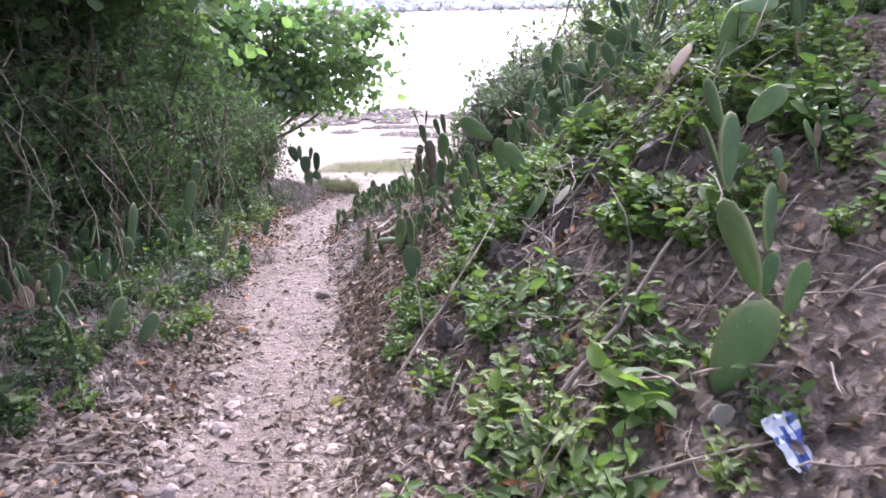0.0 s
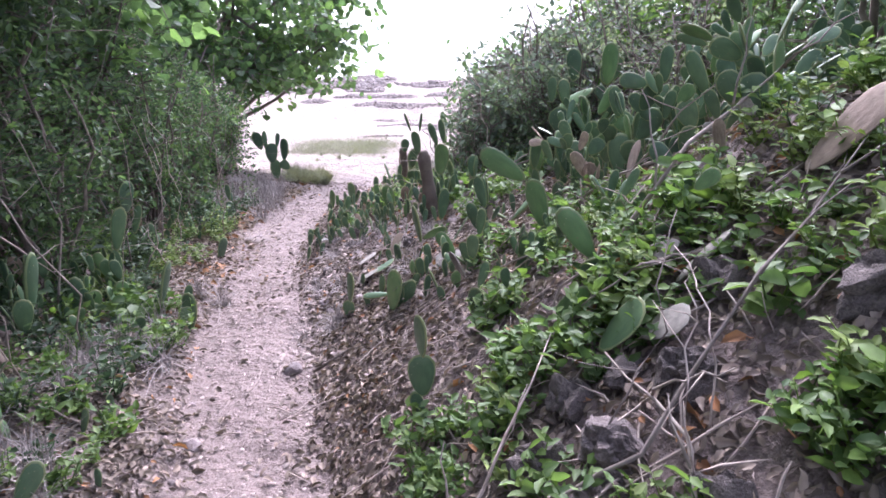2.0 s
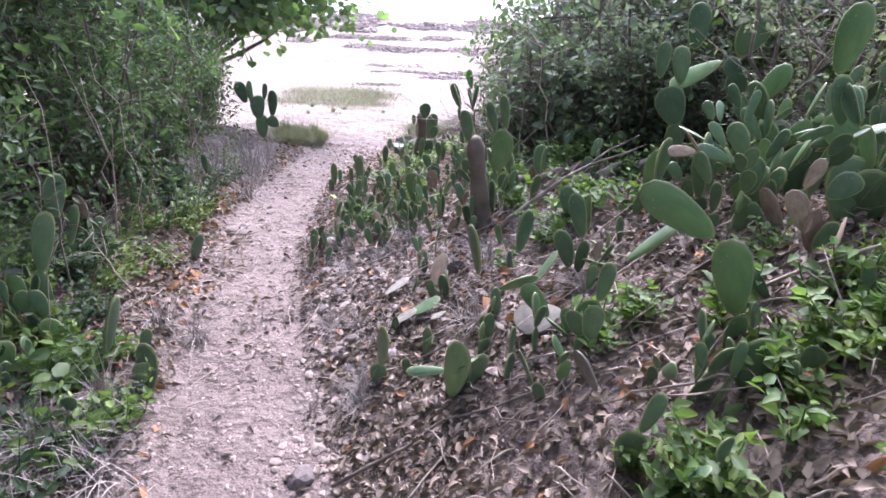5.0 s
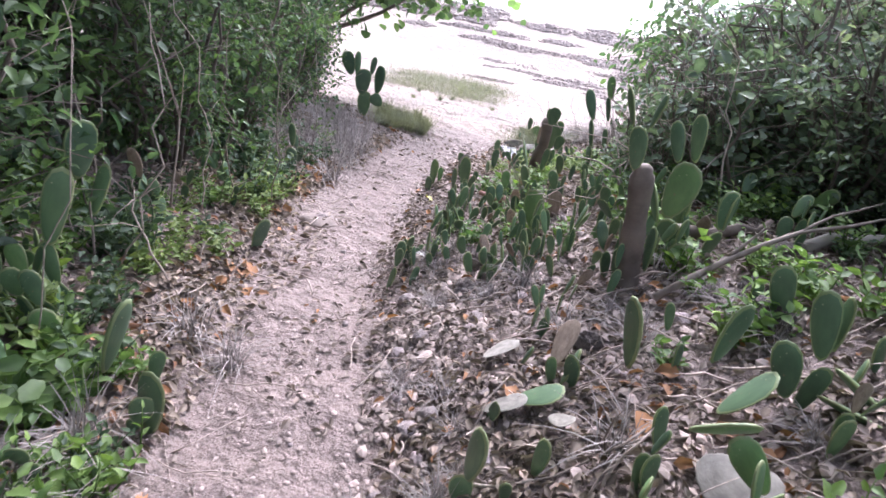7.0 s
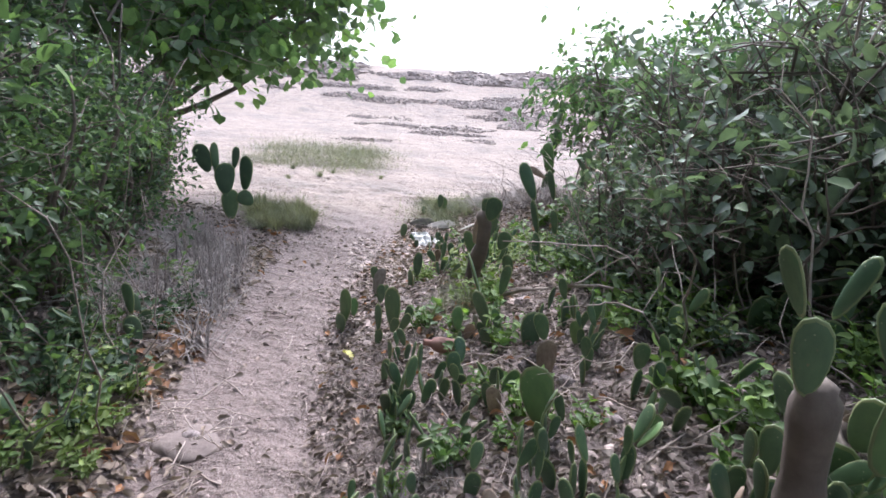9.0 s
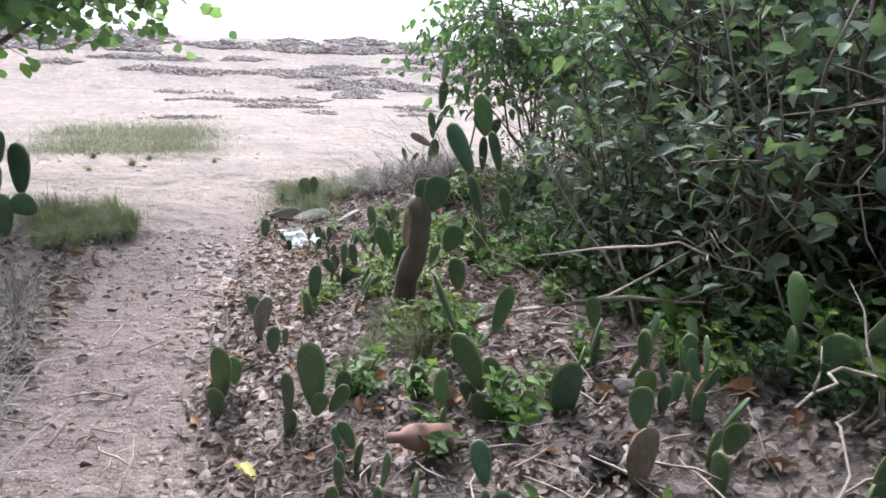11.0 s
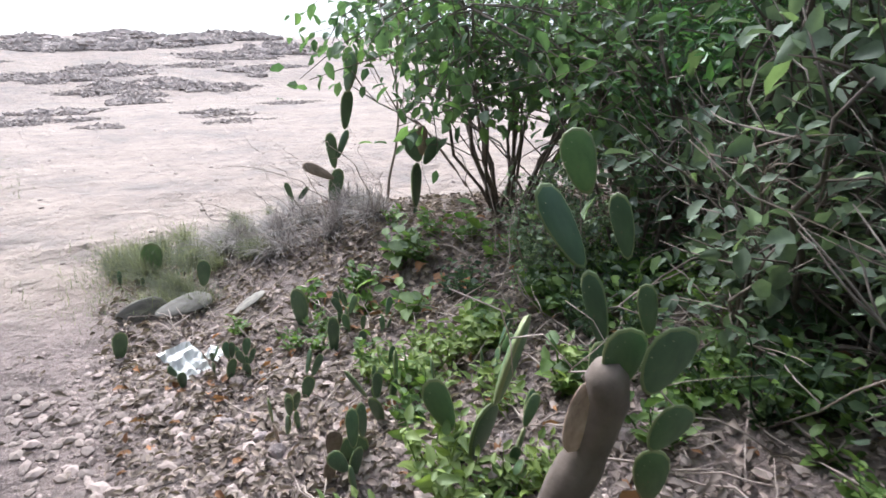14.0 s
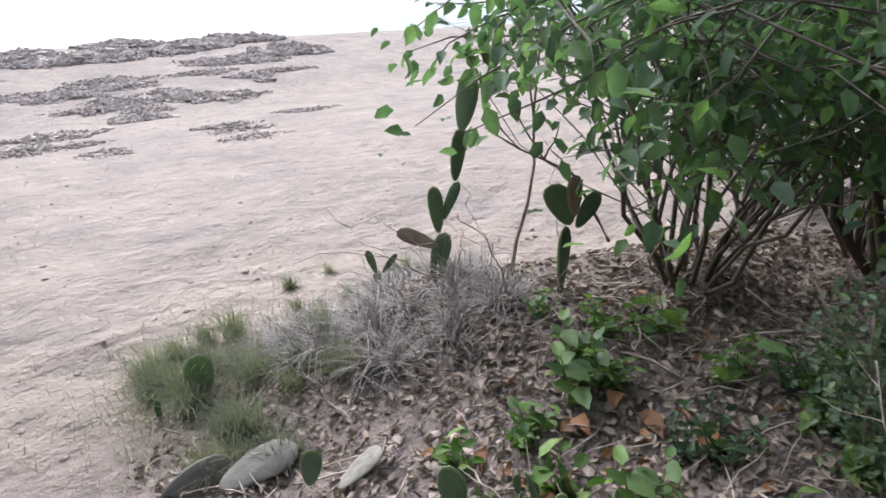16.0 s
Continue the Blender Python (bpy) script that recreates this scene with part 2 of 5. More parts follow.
def join(chunks):
    vs, fs = [], []
    for v, f in chunks:
        o = len(vs)
        vs.extend(tuple(p) for p in v)
        fs.extend([[i + o for i in face] for face in f])
    return vs, fs


def bent_line(a, b, sag=0.1, n=6, r=None):
    r = r or random
    a, b = Vector(a), Vector(b)
    off = Vector((r.uniform(-1, 1), r.uniform(-1, 1), r.uniform(-0.4, 1))) * sag * (b - a).length
    w = (b - a).length * 0.03
    return [a.lerp(b, i / n) + off * math.sin(math.pi * i / n) + Vector((r.uniform(-w, w), r.uniform(-w, w), r.uniform(-w, w))) * (0 < i < n) for i in range(n + 1)]




def leaves(pos, along, size, width=0.5, curl=0.15, blunt=0.6, up=None):
    """Folded leaves at pos, pointing along; arrays of n rows."""
    n = len(pos)
    along = along / (np.linalg.norm(along, axis=1, keepdims=True) + 1e-9)
    ref = rng.normal(size=(n, 3)) * 0.6 + (np.array([0, 0, 1.0]) if up is None else up)
    side = np.cross(along, ref)
    side /= np.linalg.norm(side, axis=1, keepdims=True) + 1e-9
    nor = np.cross(side, along)
    w = width * 0.5
    shape = [(0, 0, 0), (-w, 0.30, curl * 0.6), (-w * blunt, 0.74, curl * 0.5), (w, 0.30, curl * 0.6), (w * blunt, 0.74, curl * 0.5), (0, 0.5, 0.0), (0, 1, -curl)]
    s = np.asarray(size).reshape(n, 1)
    v = np.stack([pos + s * (side * a + along * b + nor * c) for a, b, c in shape], 1).reshape(-1, 3)
    f = [[i * 7 + k for k in face] for i in range(n) for face in ((0, 3, 4, 5), (5, 4, 6), (0, 5, 2, 1), (5, 6, 2))]
    return v, f


# ---- the ground's shape ----
ZY = [-60, -6, -2, 0, 2, 4.3, 5.4, 6.85, 8.9, 10.2, 12, 24, 34, 37, 42, 70, 150, 158, 172, 220, 600]
ZZ = [1.5, 0.6, 0.22, 0.0, -0.28, -0.67, -0.79, -1.04, -1.44, -1.77, -2.1, -4.33, -4.62, -5.1, -6, -8, -6.2, -4.7, -4.2, -3.6, -2.5]
PY = [-2, 0, 1.8, 3.35, 4.7, 5.4, 6.5, 8.1, 10.3, 11.4, 13]
PX = [-0.3, -0.45, -0.62, -0.85, -1.2, -1.38, -1.62, -1.66, -1.4, -1.25, -0.9]
SY = [-2, 0, 1.5, 2.6, 3.4, 4.2, 5.2, 6.5, 8, 9, 10, 10.7, 11.4, 14]
SS = [0.45, 0.55, 0.72, 0.90, 0.95, 0.72, 0.52, 0.40, 0.27, 0.22, 0.24, 0.42, 0.50, 0.50]


def sstep(a, b, v):
    u = np.clip((v - a) / (b - a), 0, 1)
    return u * u * (3 - 2 * u)


def zones(x, y):
    """Trodden path and beach sand, 0 to 1, and height without fine relief."""
    x, y = np.asarray(x, float), np.asarray(y, float)
    zc = (np.interp(y - 0.35, ZY, ZZ) + np.interp(y, ZY, ZZ) + np.interp(y + 0.35, ZY, ZZ)) / 3
    xp = np.interp(y, PY, PX)
    half = np.interp(y, [0, 4, 9, 11.5, 13], [0.34, 0.31, 0.34, 0.5, 1.2])
    edge = y - (11.68 - 0.42 * (np.clip(x, -0.3, 2.6) - 0.3))
    inland = 1 - sstep(-0.40, 0.25, edge)
    d = np.maximum(x - (xp + half) - np.interp(y, [8.5, 9.8], [0.0, 0.45]), 0)
    right = np.interp(y, SY, SS) * (np.minimum(d, np.interp(y, [9.4, 10.8], [1.7, 0.95])) + np.interp(y, [9.0, 10.5], [0.22, 0.0]) * np.maximum(d - 1.7, 0)) * (d / (d + 0.10))
    dl = np.maximum(xp - half - x, 0)
    left = 0.28 * np.minimum(dl, 1.3) * (dl / (dl + 0.2)) * (1 - sstep(10.0, 12.0, y))
    away = 1 - sstep(8, 30, np.abs(x))
    z = zc + right * inland * away + left * away
    trod = (1 - sstep(half - 0.06, half + 0.16, np.abs(x - xp))) * (1 - sstep(12, 13.5, y)) * sstep(-3, -2, y)
    sandy = np.maximum(sstep(-0.2, 0.35, edge) * (x > -0.3), sstep(10.9, 12.2, y + 0.25 * (x + 1.2)) * (x <= -0.3))
    return z - 0.035 * trod, trod, sandy


def ground_z(x, y):
    z = float(zones(x, y)[0])
    near = 1 if y < 14 else 0.6
    return z + near * (0.05 * (y > 12.5) * noise.noise((x * 0.9, y * 0.9, 7)) + 0.035 * noise.noise((x * 2.2, y * 2.2, 0)) + 0.014 * noise.noise((x * 9, y * 9, 3)))


def spread(lo, hi, fine, far_lo, far_hi, grow=1.16):
    line = list(np.arange(lo, hi, fine))
    s, v = fine, lo
    while v > far_lo:
        s *= grow
        v -= s
        line.insert(0, v)
    s, v = fine, line[-1]
    while v < far_hi:
        s *= grow
        v += s
        line.append(v)
    return line


gx, gy = spread(-3.4, 2.6, 0.05, -500, 500), spread(-0.5, 13.5, 0.05, -60, 600, 1.11)
nx, ny = len(gx), len(gy)
XX, YY = np.meshgrid(gx, gy)
_, trod_g, sandy_g = zones(XX.ravel(), YY.ravel())
gv = [(x, y, ground_z(x, y)) for y in gy for x in gx]
gf = [[j * nx + i, j * nx + i + 1, (j + 1) * nx + i + 1, (j + 1) * nx + i] for j in range(ny - 1) for i in range(nx - 1)]
g_me = mesh_of("ground", gv, gf, M_EARTH)
for nm, arr in (("trodden", trod_g), ("sandy", sandy_g)):
    at = g_me.attributes.new(nm, "FLOAT", "POINT")
    at.data.foreach_set("value", arr.astype(np.float32))
tagged(new("ground", g_me), "dusty dirt footpath through leaf litter down to a sandy beach", "ground", kind="structure")
wy = [27.0, 60.0, 165.0]
w_me = mesh_of("water", [(x, y, -4.72) for y in wy for x in (-300, 0, 300)], [[j * 3 + i, j * 3 + i + 1, j * 3 + i + 4, j * 3 + i + 3] for j in range(2) for i in range(2)], M_WATER)
tagged(new("water", w_me), "bright rippled lagoon water beyond the beach", "water", kind="structure")


def at_ground(x, y, rz=0, tilt=0, sink=0.0, lean=0):
    return pose(x, y, ground_z(x, y) - sink, tilt, lean, rz)


def on_slope(x, y, rz=0, lift=0.0):
    """A pose whose z is the ground's normal."""
    z0 = ground_z(x, y)
    nor = Vector(((z0 - ground_z(x + 0.1, y)) / 0.1, (z0 - ground_z(x, y + 0.1)) / 0.1, 1)).normalized()
    turn = Vector((0, 0, 1)).rotation_difference(nor).to_matrix().to_4x4()
    return Matrix.Translation(Vector((x, y, z0)) + nor * lift) @ turn @ pose(0, 0, 0, 0, 0, rz)


# ---- prickly pears ----


def pad_mesh(name, plump, skew, mats, slim=1.0):
    n, rings = 14, (1.0, 0.90, 0.5)
    def outline(k):
        a = 2 * math.pi * k / n
        z = 0.52 - 0.48 * math.cos(a)
        w = 0.5 * math.sin(a) * (0.55 + 0.52 * z) * slim
        return Vector((w * plump + skew * z * z * 0.15 + 0.012 * math.sin(3 * a), 0, z))
    c = Vector((skew * 0.04, 0, 0.55))
    vs, fs, sl = [], [], []
    for k in range(n):
        vs.append(outline(k))
    for sgn in (1, -1):
        for r in rings[1:]:
            for k in range(n):
                p = c + (outline(k) - c) * r
                vs.append(Vector((p.x, sgn * 0.5 * math.sqrt(1 - r ** 3.0) + 0.12 * skew * p.z * p.z, p.z)))
        vs.append(Vector((c.x, sgn * 0.52, c.z)))
    for s_i, sgn in enumerate((1, -1)):
        o = n + s_i * (2 * n + 1)
        for k in range(n):
            k2 = (k + 1) % n
            tri = [[k, k2, o + k2, o + k], [o + k, o + k2, o + n + k2, o + n + k], [o + n + k, o + n + k2, o + 2 * n]]
            for q, f in enumerate(tri):
                fs.append(f if sgn < 0 else f[::-1])
                sl.append(1 if q == 0 else 0)
    return mesh_of(name, vs, fs, mats, True, sl)


PADS = [pad_mesh("pad", pl, sk, [M_PAD, M_RIM], sm) for pl, sk, sm in ((1.0, 0.0, 1.0), (1.08, 0.5, 1.0), (0.9, -0.6, 0.95), (0.8, 0.3, 0.9), (0.7, -0.3, 0.85), (0.75, 0.5, 0.8))]
SLIM = PADS[2:]
YOUNG = [pad_mesh("young_pad", pl, sk, [M_PADY, M_RIM]) for pl, sk in ((0.95, 0.2), (0.85, -0.4))]
DEADP = [pad_mesh("dead_pad", pl, sk, [M_DEAD, M_DEAD]) for pl, sk in ((0.9, 0.6), (0.75, -0.8))]
PALEP = [pad_mesh("bleached_pad", pl, sk, [M_PALE, M_PALE]) for pl, sk in ((1.0, 0.8), (0.8, -0.8))]


def add_pad(parent, m, length, r, meshes, name="pad", wide=1.0, label=""):
    return part(name, r.choice(meshes), parent, m @ Matrix.Diagonal((length * 0.62 * wide, length * r.uniform(0.085, 0.13), length, 1)), label)


def grow(parent, m, length, levels, r, meshes, spread_a=42, young=0.12, dead=0.05):
    pick, label = meshes, ""
    if r.random() < young:
        pick = YOUNG
    elif r.random() < dead:
        pick, label = DEADP, "withered brown pad"
    add_pad(parent, m, length, r, pick, "pad", 1.0, label)
    if levels <= 0:
        return
    for k in range(r.choice((1, 1, 2, 2) if levels > 1 else (1, 1, 2))):
        phi = r.uniform(-spread_a, spread_a) + (k - 0.5) * 25
        a = radians(phi)
        w = length * 0.62 * 0.45
        spot = Vector((math.sin(a) * w, 0, length * (0.60 + 0.37 * math.cos(a))))
        m2 = m @ Matrix.Translation(spot) @ pose(0, 0, 0, r.uniform(-22, 22), phi * 0.75, r.uniform(-70, 70))
        grow(parent, m2, length * r.uniform(0.72, 1.02), levels - 1 - (r.random() < 0.25), r, meshes, spread_a, young, dead)


PEAR_LABEL = "green prickly pear cactus with flat oval pads in leaf litter"


def prickly_pear(x, y, size, levels, seed, stems=2, label=PEAR_LABEL, group="prickly pears along the path", spread_a=42, young=0.12, dead=0.05, lean=16, radius=0.12, lift=0.0, meshes=None):
    r = random.Random(seed)
    t = thing("prickly_pear", at_ground(x, y), label, "cactus", group)
    for k in range(stems):
        ox, oy = (r.uniform(-radius, radius), r.uniform(-radius, radius)) if stems > 1 else (0, 0)
        oz = ground_z(x + ox, y + oy) - ground_z(x, y) - size * 0.06 + lift
        grow(t, pose(ox, oy, oz, r.uniform(-lean, lean), r.uniform(-lean, lean), r.uniform(0, 180)), size * r.uniform(0.75, 1.1), levels, r, meshes or PADS, spread_a, young, dead)
    return t


# cacti whose pads stand out: foot and tip of each pad, width, kind (green, young, dead, pale)


def pad_pose(foot, tip, wide, az, r, rise=0.15):
    foot, tip = Vector(foot), Vector(tip)
    up = tip - foot
    ln = up.length
    up.normalize()
    face = Vector((-math.sin(radians(az)), -math.cos(radians(az)), rise))
    true = max(wide, 0.46 * ln)
    side = up.cross(face).normalized()
    turn = min(math.acos(wide / true), 1.25) * r.choice((-1, 1)) + r.uniform(-0.15, 0.15)
    side = Matrix.Rotation(turn, 3, up) @ side
    nor = side.cross(up)
    m = Matrix((side, -nor, up)).transposed()
    if m.determinant() < 0:
        m = Matrix((side, nor, up)).transposed()
    thick = ln * r.uniform(0.085, 0.12)
    return Matrix.Translation(foot - up * ln * 0.04) @ m.to_4x4() @ Matrix.Diagonal((true / 0.84, thick, ln * 1.04, 1))


KINDS = {"g": (PADS, ""), "y": (YOUNG, "bright young pad"), "d": (DEADP, "withered brown pad"), "p": (PALEP, "bleached dry pad")}


def pear_at(x, y, az, label, pads, trunk=None):
    r = random.Random(int(x * 977 + y * 131) & 9999)
    t = thing("prickly_pear", at_ground(x, y), label, "cactus", "prickly pears along the path")
    back = t.matrix_basis.inverted()
    low = min(pads, key=lambda p: p[2])
    z, g = low[2], ground_z(low[0], low[1])
    if trunk:
        pts = [back @ Vector(p) for p in trunk]
        pts.insert(0, pts[0] - Vector((0, 0, 0.06)))
        fine = [a.lerp(b, k / 3) for a, b in zip(pts[:-1], pts[1:]) for k in range(3)] + [pts[-1]]
        n = len(fine)
        rad = [0.054 - 0.012 * i / (n - 1) + r.uniform(-0.006, 0.006) for i in range(n)]
        rad[-1] *= 0.6
        part("trunk", mesh_of("trunk", *tube(fine, rad, 10), M_TRUNK), t, None, "thick brown corky trunk")
    else:
        while z > g + 0.03:
            ln = min(0.2, z - g + 0.06)
            m = pad_pose((low[0], low[1], z - ln + 0.02), (low[0] + r.uniform(-0.03, 0.03), low[1], z + 0.02), ln * 0.5, az, r)
            part("pad", r.choice(PADS), t, back @ m)
            z -= ln - 0.03
    for bx, by, bz, tx, ty, tz, wide, kind in pads:
        meshes, lb = KINDS[kind]
        part("pad", r.choice(meshes), t, back @ pad_pose((bx, by, bz), (tx, ty, tz), wide, az, r), lb if kind in "dp" else "")
    return t


pear_at(0.77, 1.47, 29, "tall green prickly pear with stacked pads on the bank", [
    (0.77, 1.47, 0.44, 0.82, 1.44, 0.73, 0.130, "y"),
    (0.84, 1.50, 0.71, 0.75, 1.55, 0.94, 0.084, "y"),
    (0.87, 1.53, 0.69, 0.87, 1.53, 0.81, 0.064, "g"),
    (0.87, 1.55, 0.80, 0.85, 1.56, 0.97, 0.045, "g"),
    (0.77, 1.60, 0.94, 0.76, 1.61, 1.13, 0.051, "g"),
    (0.76, 1.59, 0.95, 0.70, 1.62, 1.10, 0.020, "g"),
    (0.82, 1.66, 1.09, 0.88, 1.63, 1.18, 0.058, "y"),
    (0.77, 1.67, 1.07, 0.72, 1.70, 1.19, 0.052, "g"),
    (0.92, 1.50, 0.65, 0.93, 1.50, 0.80, 0.047, "y")])
pear_at(1.16, 2.68, 24, "prickly pear with long pale pads high on the bank", [
    (1.14, 2.69, 1.09, 1.20, 2.67, 1.33, 0.109, "y"),
    (1.16, 2.68, 1.31, 1.30, 2.62, 1.33, 0.062, "y"),
    (1.16, 2.68, 0.92, 1.15, 2.69, 1.10, 0.095, "g")])
pear_at(0.40, 3.86, 22, "prickly pear with bright young pads on the slope", [
    (0.40, 3.86, 0.18, 0.43, 3.85, 0.37, 0.127, "g"),
    (0.50, 3.41, 0.45, 0.38, 3.45, 0.64, 0.110, "y"),
    (0.62, 3.27, 0.56, 0.44, 3.35, 0.43, 0.098, "g"),
    (0.44, 3.22, 0.44, 0.36, 3.26, 0.28, 0.110, "y"),
    (0.51, 3.40, 0.37, 0.49, 3.41, 0.46, 0.076, "g")])
pear_at(0.73, 3.43, 34, "dark prickly pear pad with a pale rim beside bleached pads", [
    (0.78, 3.25, 0.69, 0.65, 3.33, 0.57, 0.060, "g"),
    (0.69, 3.10, 0.83, 0.74, 3.07, 0.90, 0.053, "y"),
    (0.73, 3.43, 0.66, 0.80, 3.39, 0.77, 0.058, "g")])
pear_at(0.71, 3.95, 20, "prickly pear with withered orange-brown pads on the slope", [
    (0.65, 4.20, 0.48, 0.59, 4.22, 0.61, 0.083, "d"),
    (0.61, 4.22, 0.61, 0.64, 4.21, 0.70, 0.056, "d"),
    (0.64, 4.16, 0.61, 0.69, 4.14, 0.69, 0.066, "g"),
    (0.71, 3.95, 0.39, 0.67, 3.97, 0.54, 0.067, "g"),
    (0.68, 4.19, 0.43, 0.71, 4.18, 0.53, 0.069, "g")])
pear_at(0.90, 3.80, 32, "prickly pear with a withered brown pad on the bank", [
    (0.90, 3.41, 0.83, 0.87, 3.43, 0.96, 0.048, "d"),
    (0.90, 3.80, 0.67, 0.81, 3.86, 0.74, 0.072, "g"),
    (0.95, 3.51, 0.89, 0.88, 3.55, 0.91, 0.042, "p")])
pear_at(1.00, 4.55, 22, "crowded prickly pear with stacked pads on top of the bank", [
    (0.79, 4.51, 0.85, 0.79, 4.51, 1.06, 0.094, "y"),
    (0.93, 4.33, 0.89, 0.81, 4.38, 0.92, 0.092, "g"),
    (0.96, 4.32, 0.72, 0.87, 4.36, 0.85, 0.117, "g"),
    (1.00, 4.55, 0.60, 0.86, 4.61, 0.68, 0.097, "g"),
    (0.88, 4.54, 0.68, 0.83, 4.56, 0.84, 0.095, "g")])
pear_at(0.98, 4.19, 29, "crowded prickly pear with broad pads on top of the bank", [
    (0.96, 4.20, 0.92, 0.95, 4.21, 1.09, 0.103, "g"),
    (1.08, 4.00, 0.91, 0.98, 4.06, 1.08, 0.121, "g"),
    (1.08, 4.00, 1.00, 1.11, 3.99, 1.11, 0.074, "y"),
    (0.98, 4.06, 0.86, 1.02, 4.04, 0.95, 0.069, "y"),
    (1.08, 3.87, 0.84, 1.03, 3.90, 0.96, 0.092, "g"),
    (1.05, 4.02, 0.76, 0.99, 4.05, 0.88, 0.090, "g"),
    (0.98, 4.19, 0.76, 0.99, 4.18, 0.90, 0.088, "g"),
    (1.08, 3.75, 0.93, 1.02, 3.78, 1.05, 0.085, "g")])
pear_at(1.12, 3.65, 34, "prickly pear with broad dark pads high on the bank", [
    (1.12, 3.65, 0.91, 1.07, 3.68, 1.06, 0.103, "g"),
    (1.05, 3.70, 1.07, 1.01, 3.73, 1.20, 0.073, "g"),
    (1.06, 3.55, 0.94, 1.01, 3.59, 0.98, 0.051, "p"),
    (1.08, 3.81, 1.02, 1.03, 3.85, 1.09, 0.068, "g")])
pear_at(-0.28, 4.46, -2, "small prickly pear with two pads spread wide", [
    (-0.28, 4.46, -0.41, -0.19, 4.47, -0.20, 0.096, "g"),
    (-0.29, 4.46, -0.41, -0.27, 4.46, -0.19, 0.079, "g")])
pear_at(0.13, 4.48, 7, "small dark prickly pear among the litter", [
    (0.14, 4.44, -0.09, 0.15, 4.43, 0.08, 0.096, "g"),
    (0.13, 4.48, -0.15, 0.07, 4.49, 0.00, 0.079, "g")])
pear_at(-0.13, 3.30, 1, "single upright prickly pear pad on the slope", [
    (-0.13, 3.30, 0.10, -0.14, 3.30, 0.29, 0.047, "g")])
pear_at(-1.94, 6.33, -23, "small prickly pear pad beside the path", [
    (-1.94, 6.33, -1.00, -1.88, 6.35, -0.78, 0.079, "g")])
pear_at(-1.65, 4.83, -26, "small dark prickly pear pad at the thicket's edge", [
    (-1.65, 4.83, -0.75, -1.61, 4.85, -0.48, 0.103, "g")])
pear_at(-0.07, 5.84, 37, "prickly pear with a brown corky trunk and broad pads", [
    (-0.23, 5.90, 0.25, -0.28, 5.95, 0.38, 0.059, "g"),
    (-0.17, 5.90, 0.25, -0.15, 5.88, 0.40, 0.054, "g"),
    (-0.18, 5.88, 0.08, -0.20, 5.89, 0.26, 0.090, "g"),
    (-0.04, 5.84, 0.16, -0.09, 5.88, 0.31, 0.082, "g"),
    (-0.03, 5.80, -0.05, 0.01, 5.78, 0.19, 0.151, "y"),
    (0.01, 5.82, 0.18, -0.02, 5.85, 0.36, 0.090, "g"),
    (-0.02, 5.84, -0.33, -0.04, 5.86, -0.12, 0.086, "g")], trunk=[(-0.07, 5.84, -0.39), (-0.10, 5.86, -0.23), (-0.12, 5.88, -0.07), (-0.14, 5.89, 0.06), (-0.15, 5.90, 0.11)])
pear_at(-0.44, 8.44, 37, "prickly pear with a leaning brown trunk and heart-shaped pads", [
    (-0.39, 8.41, -0.69, -0.40, 8.41, -0.53, 0.089, "g"),
    (-0.39, 8.34, -0.65, -0.37, 8.33, -0.49, 0.097, "g"),
    (-0.33, 8.41, -1.17, -0.34, 8.41, -1.07, 0.058, "d"),
    (-0.45, 8.44, -0.85, -0.42, 8.43, -0.65, 0.089, "d"),
    (-0.23, 8.33, -1.03, -0.25, 8.35, -0.87, 0.085, "g"),
    (-0.31, 8.33, -0.83, -0.28, 8.31, -0.70, 0.079, "g")], trunk=[(-0.44, 8.44, -1.21), (-0.43, 8.44, -1.00), (-0.40, 8.42, -0.85), (-0.40, 8.41, -0.71), (-0.42, 8.43, -0.62)])
pear_at(-0.32, 8.83, 30, "dark prickly pear with slim upright pads beside a brown trunk", [
    (-0.33, 8.75, -1.00, -0.30, 8.73, -0.72, 0.078, "g"),
    (-0.34, 8.78, -1.22, -0.33, 8.77, -1.01, 0.083, "g"),
    (-0.36, 8.86, -1.16, -0.44, 8.91, -0.98, 0.108, "g"),
    (-0.32, 8.83, -1.29, -0.35, 8.85, -1.16, 0.081, "g")])
pear_at(-0.49, 7.48, 55, "low prickly pear with three upright pads in leaf litter", [
    (-0.51, 7.69, -0.78, -0.58, 7.79, -0.59, 0.080, "g"),
    (-0.42, 7.63, -0.74, -0.41, 7.61, -0.55, 0.083, "g"),
    (-0.48, 7.54, -0.88, -0.54, 7.63, -0.71, 0.112, "g"),
    (-0.49, 7.48, -0.96, -0.50, 7.49, -0.84, 0.098, "g"),
    (-0.49, 7.56, -0.96, -0.51, 7.59, -0.87, 0.070, "g"),
    (-0.43, 7.54, -0.89, -0.45, 7.58, -0.78, 0.062, "g")])
pear_at(-1.02, 7.81, 30, "low prickly pear with rounded pads at the path's edge", [
    (-0.94, 7.79, -1.07, -0.96, 7.81, -0.81, 0.134, "g"),
    (-1.02, 7.81, -1.09, -1.02, 7.81, -0.92, 0.080, "g"),
    (-0.88, 7.73, -0.97, -0.86, 7.72, -0.87, 0.083, "g"),
    (-0.91, 7.70, -1.01, -0.86, 7.67, -0.89, 0.082, "g"),
    (-0.95, 7.74, -1.05, -0.93, 7.73, -0.95, 0.090, "g")])
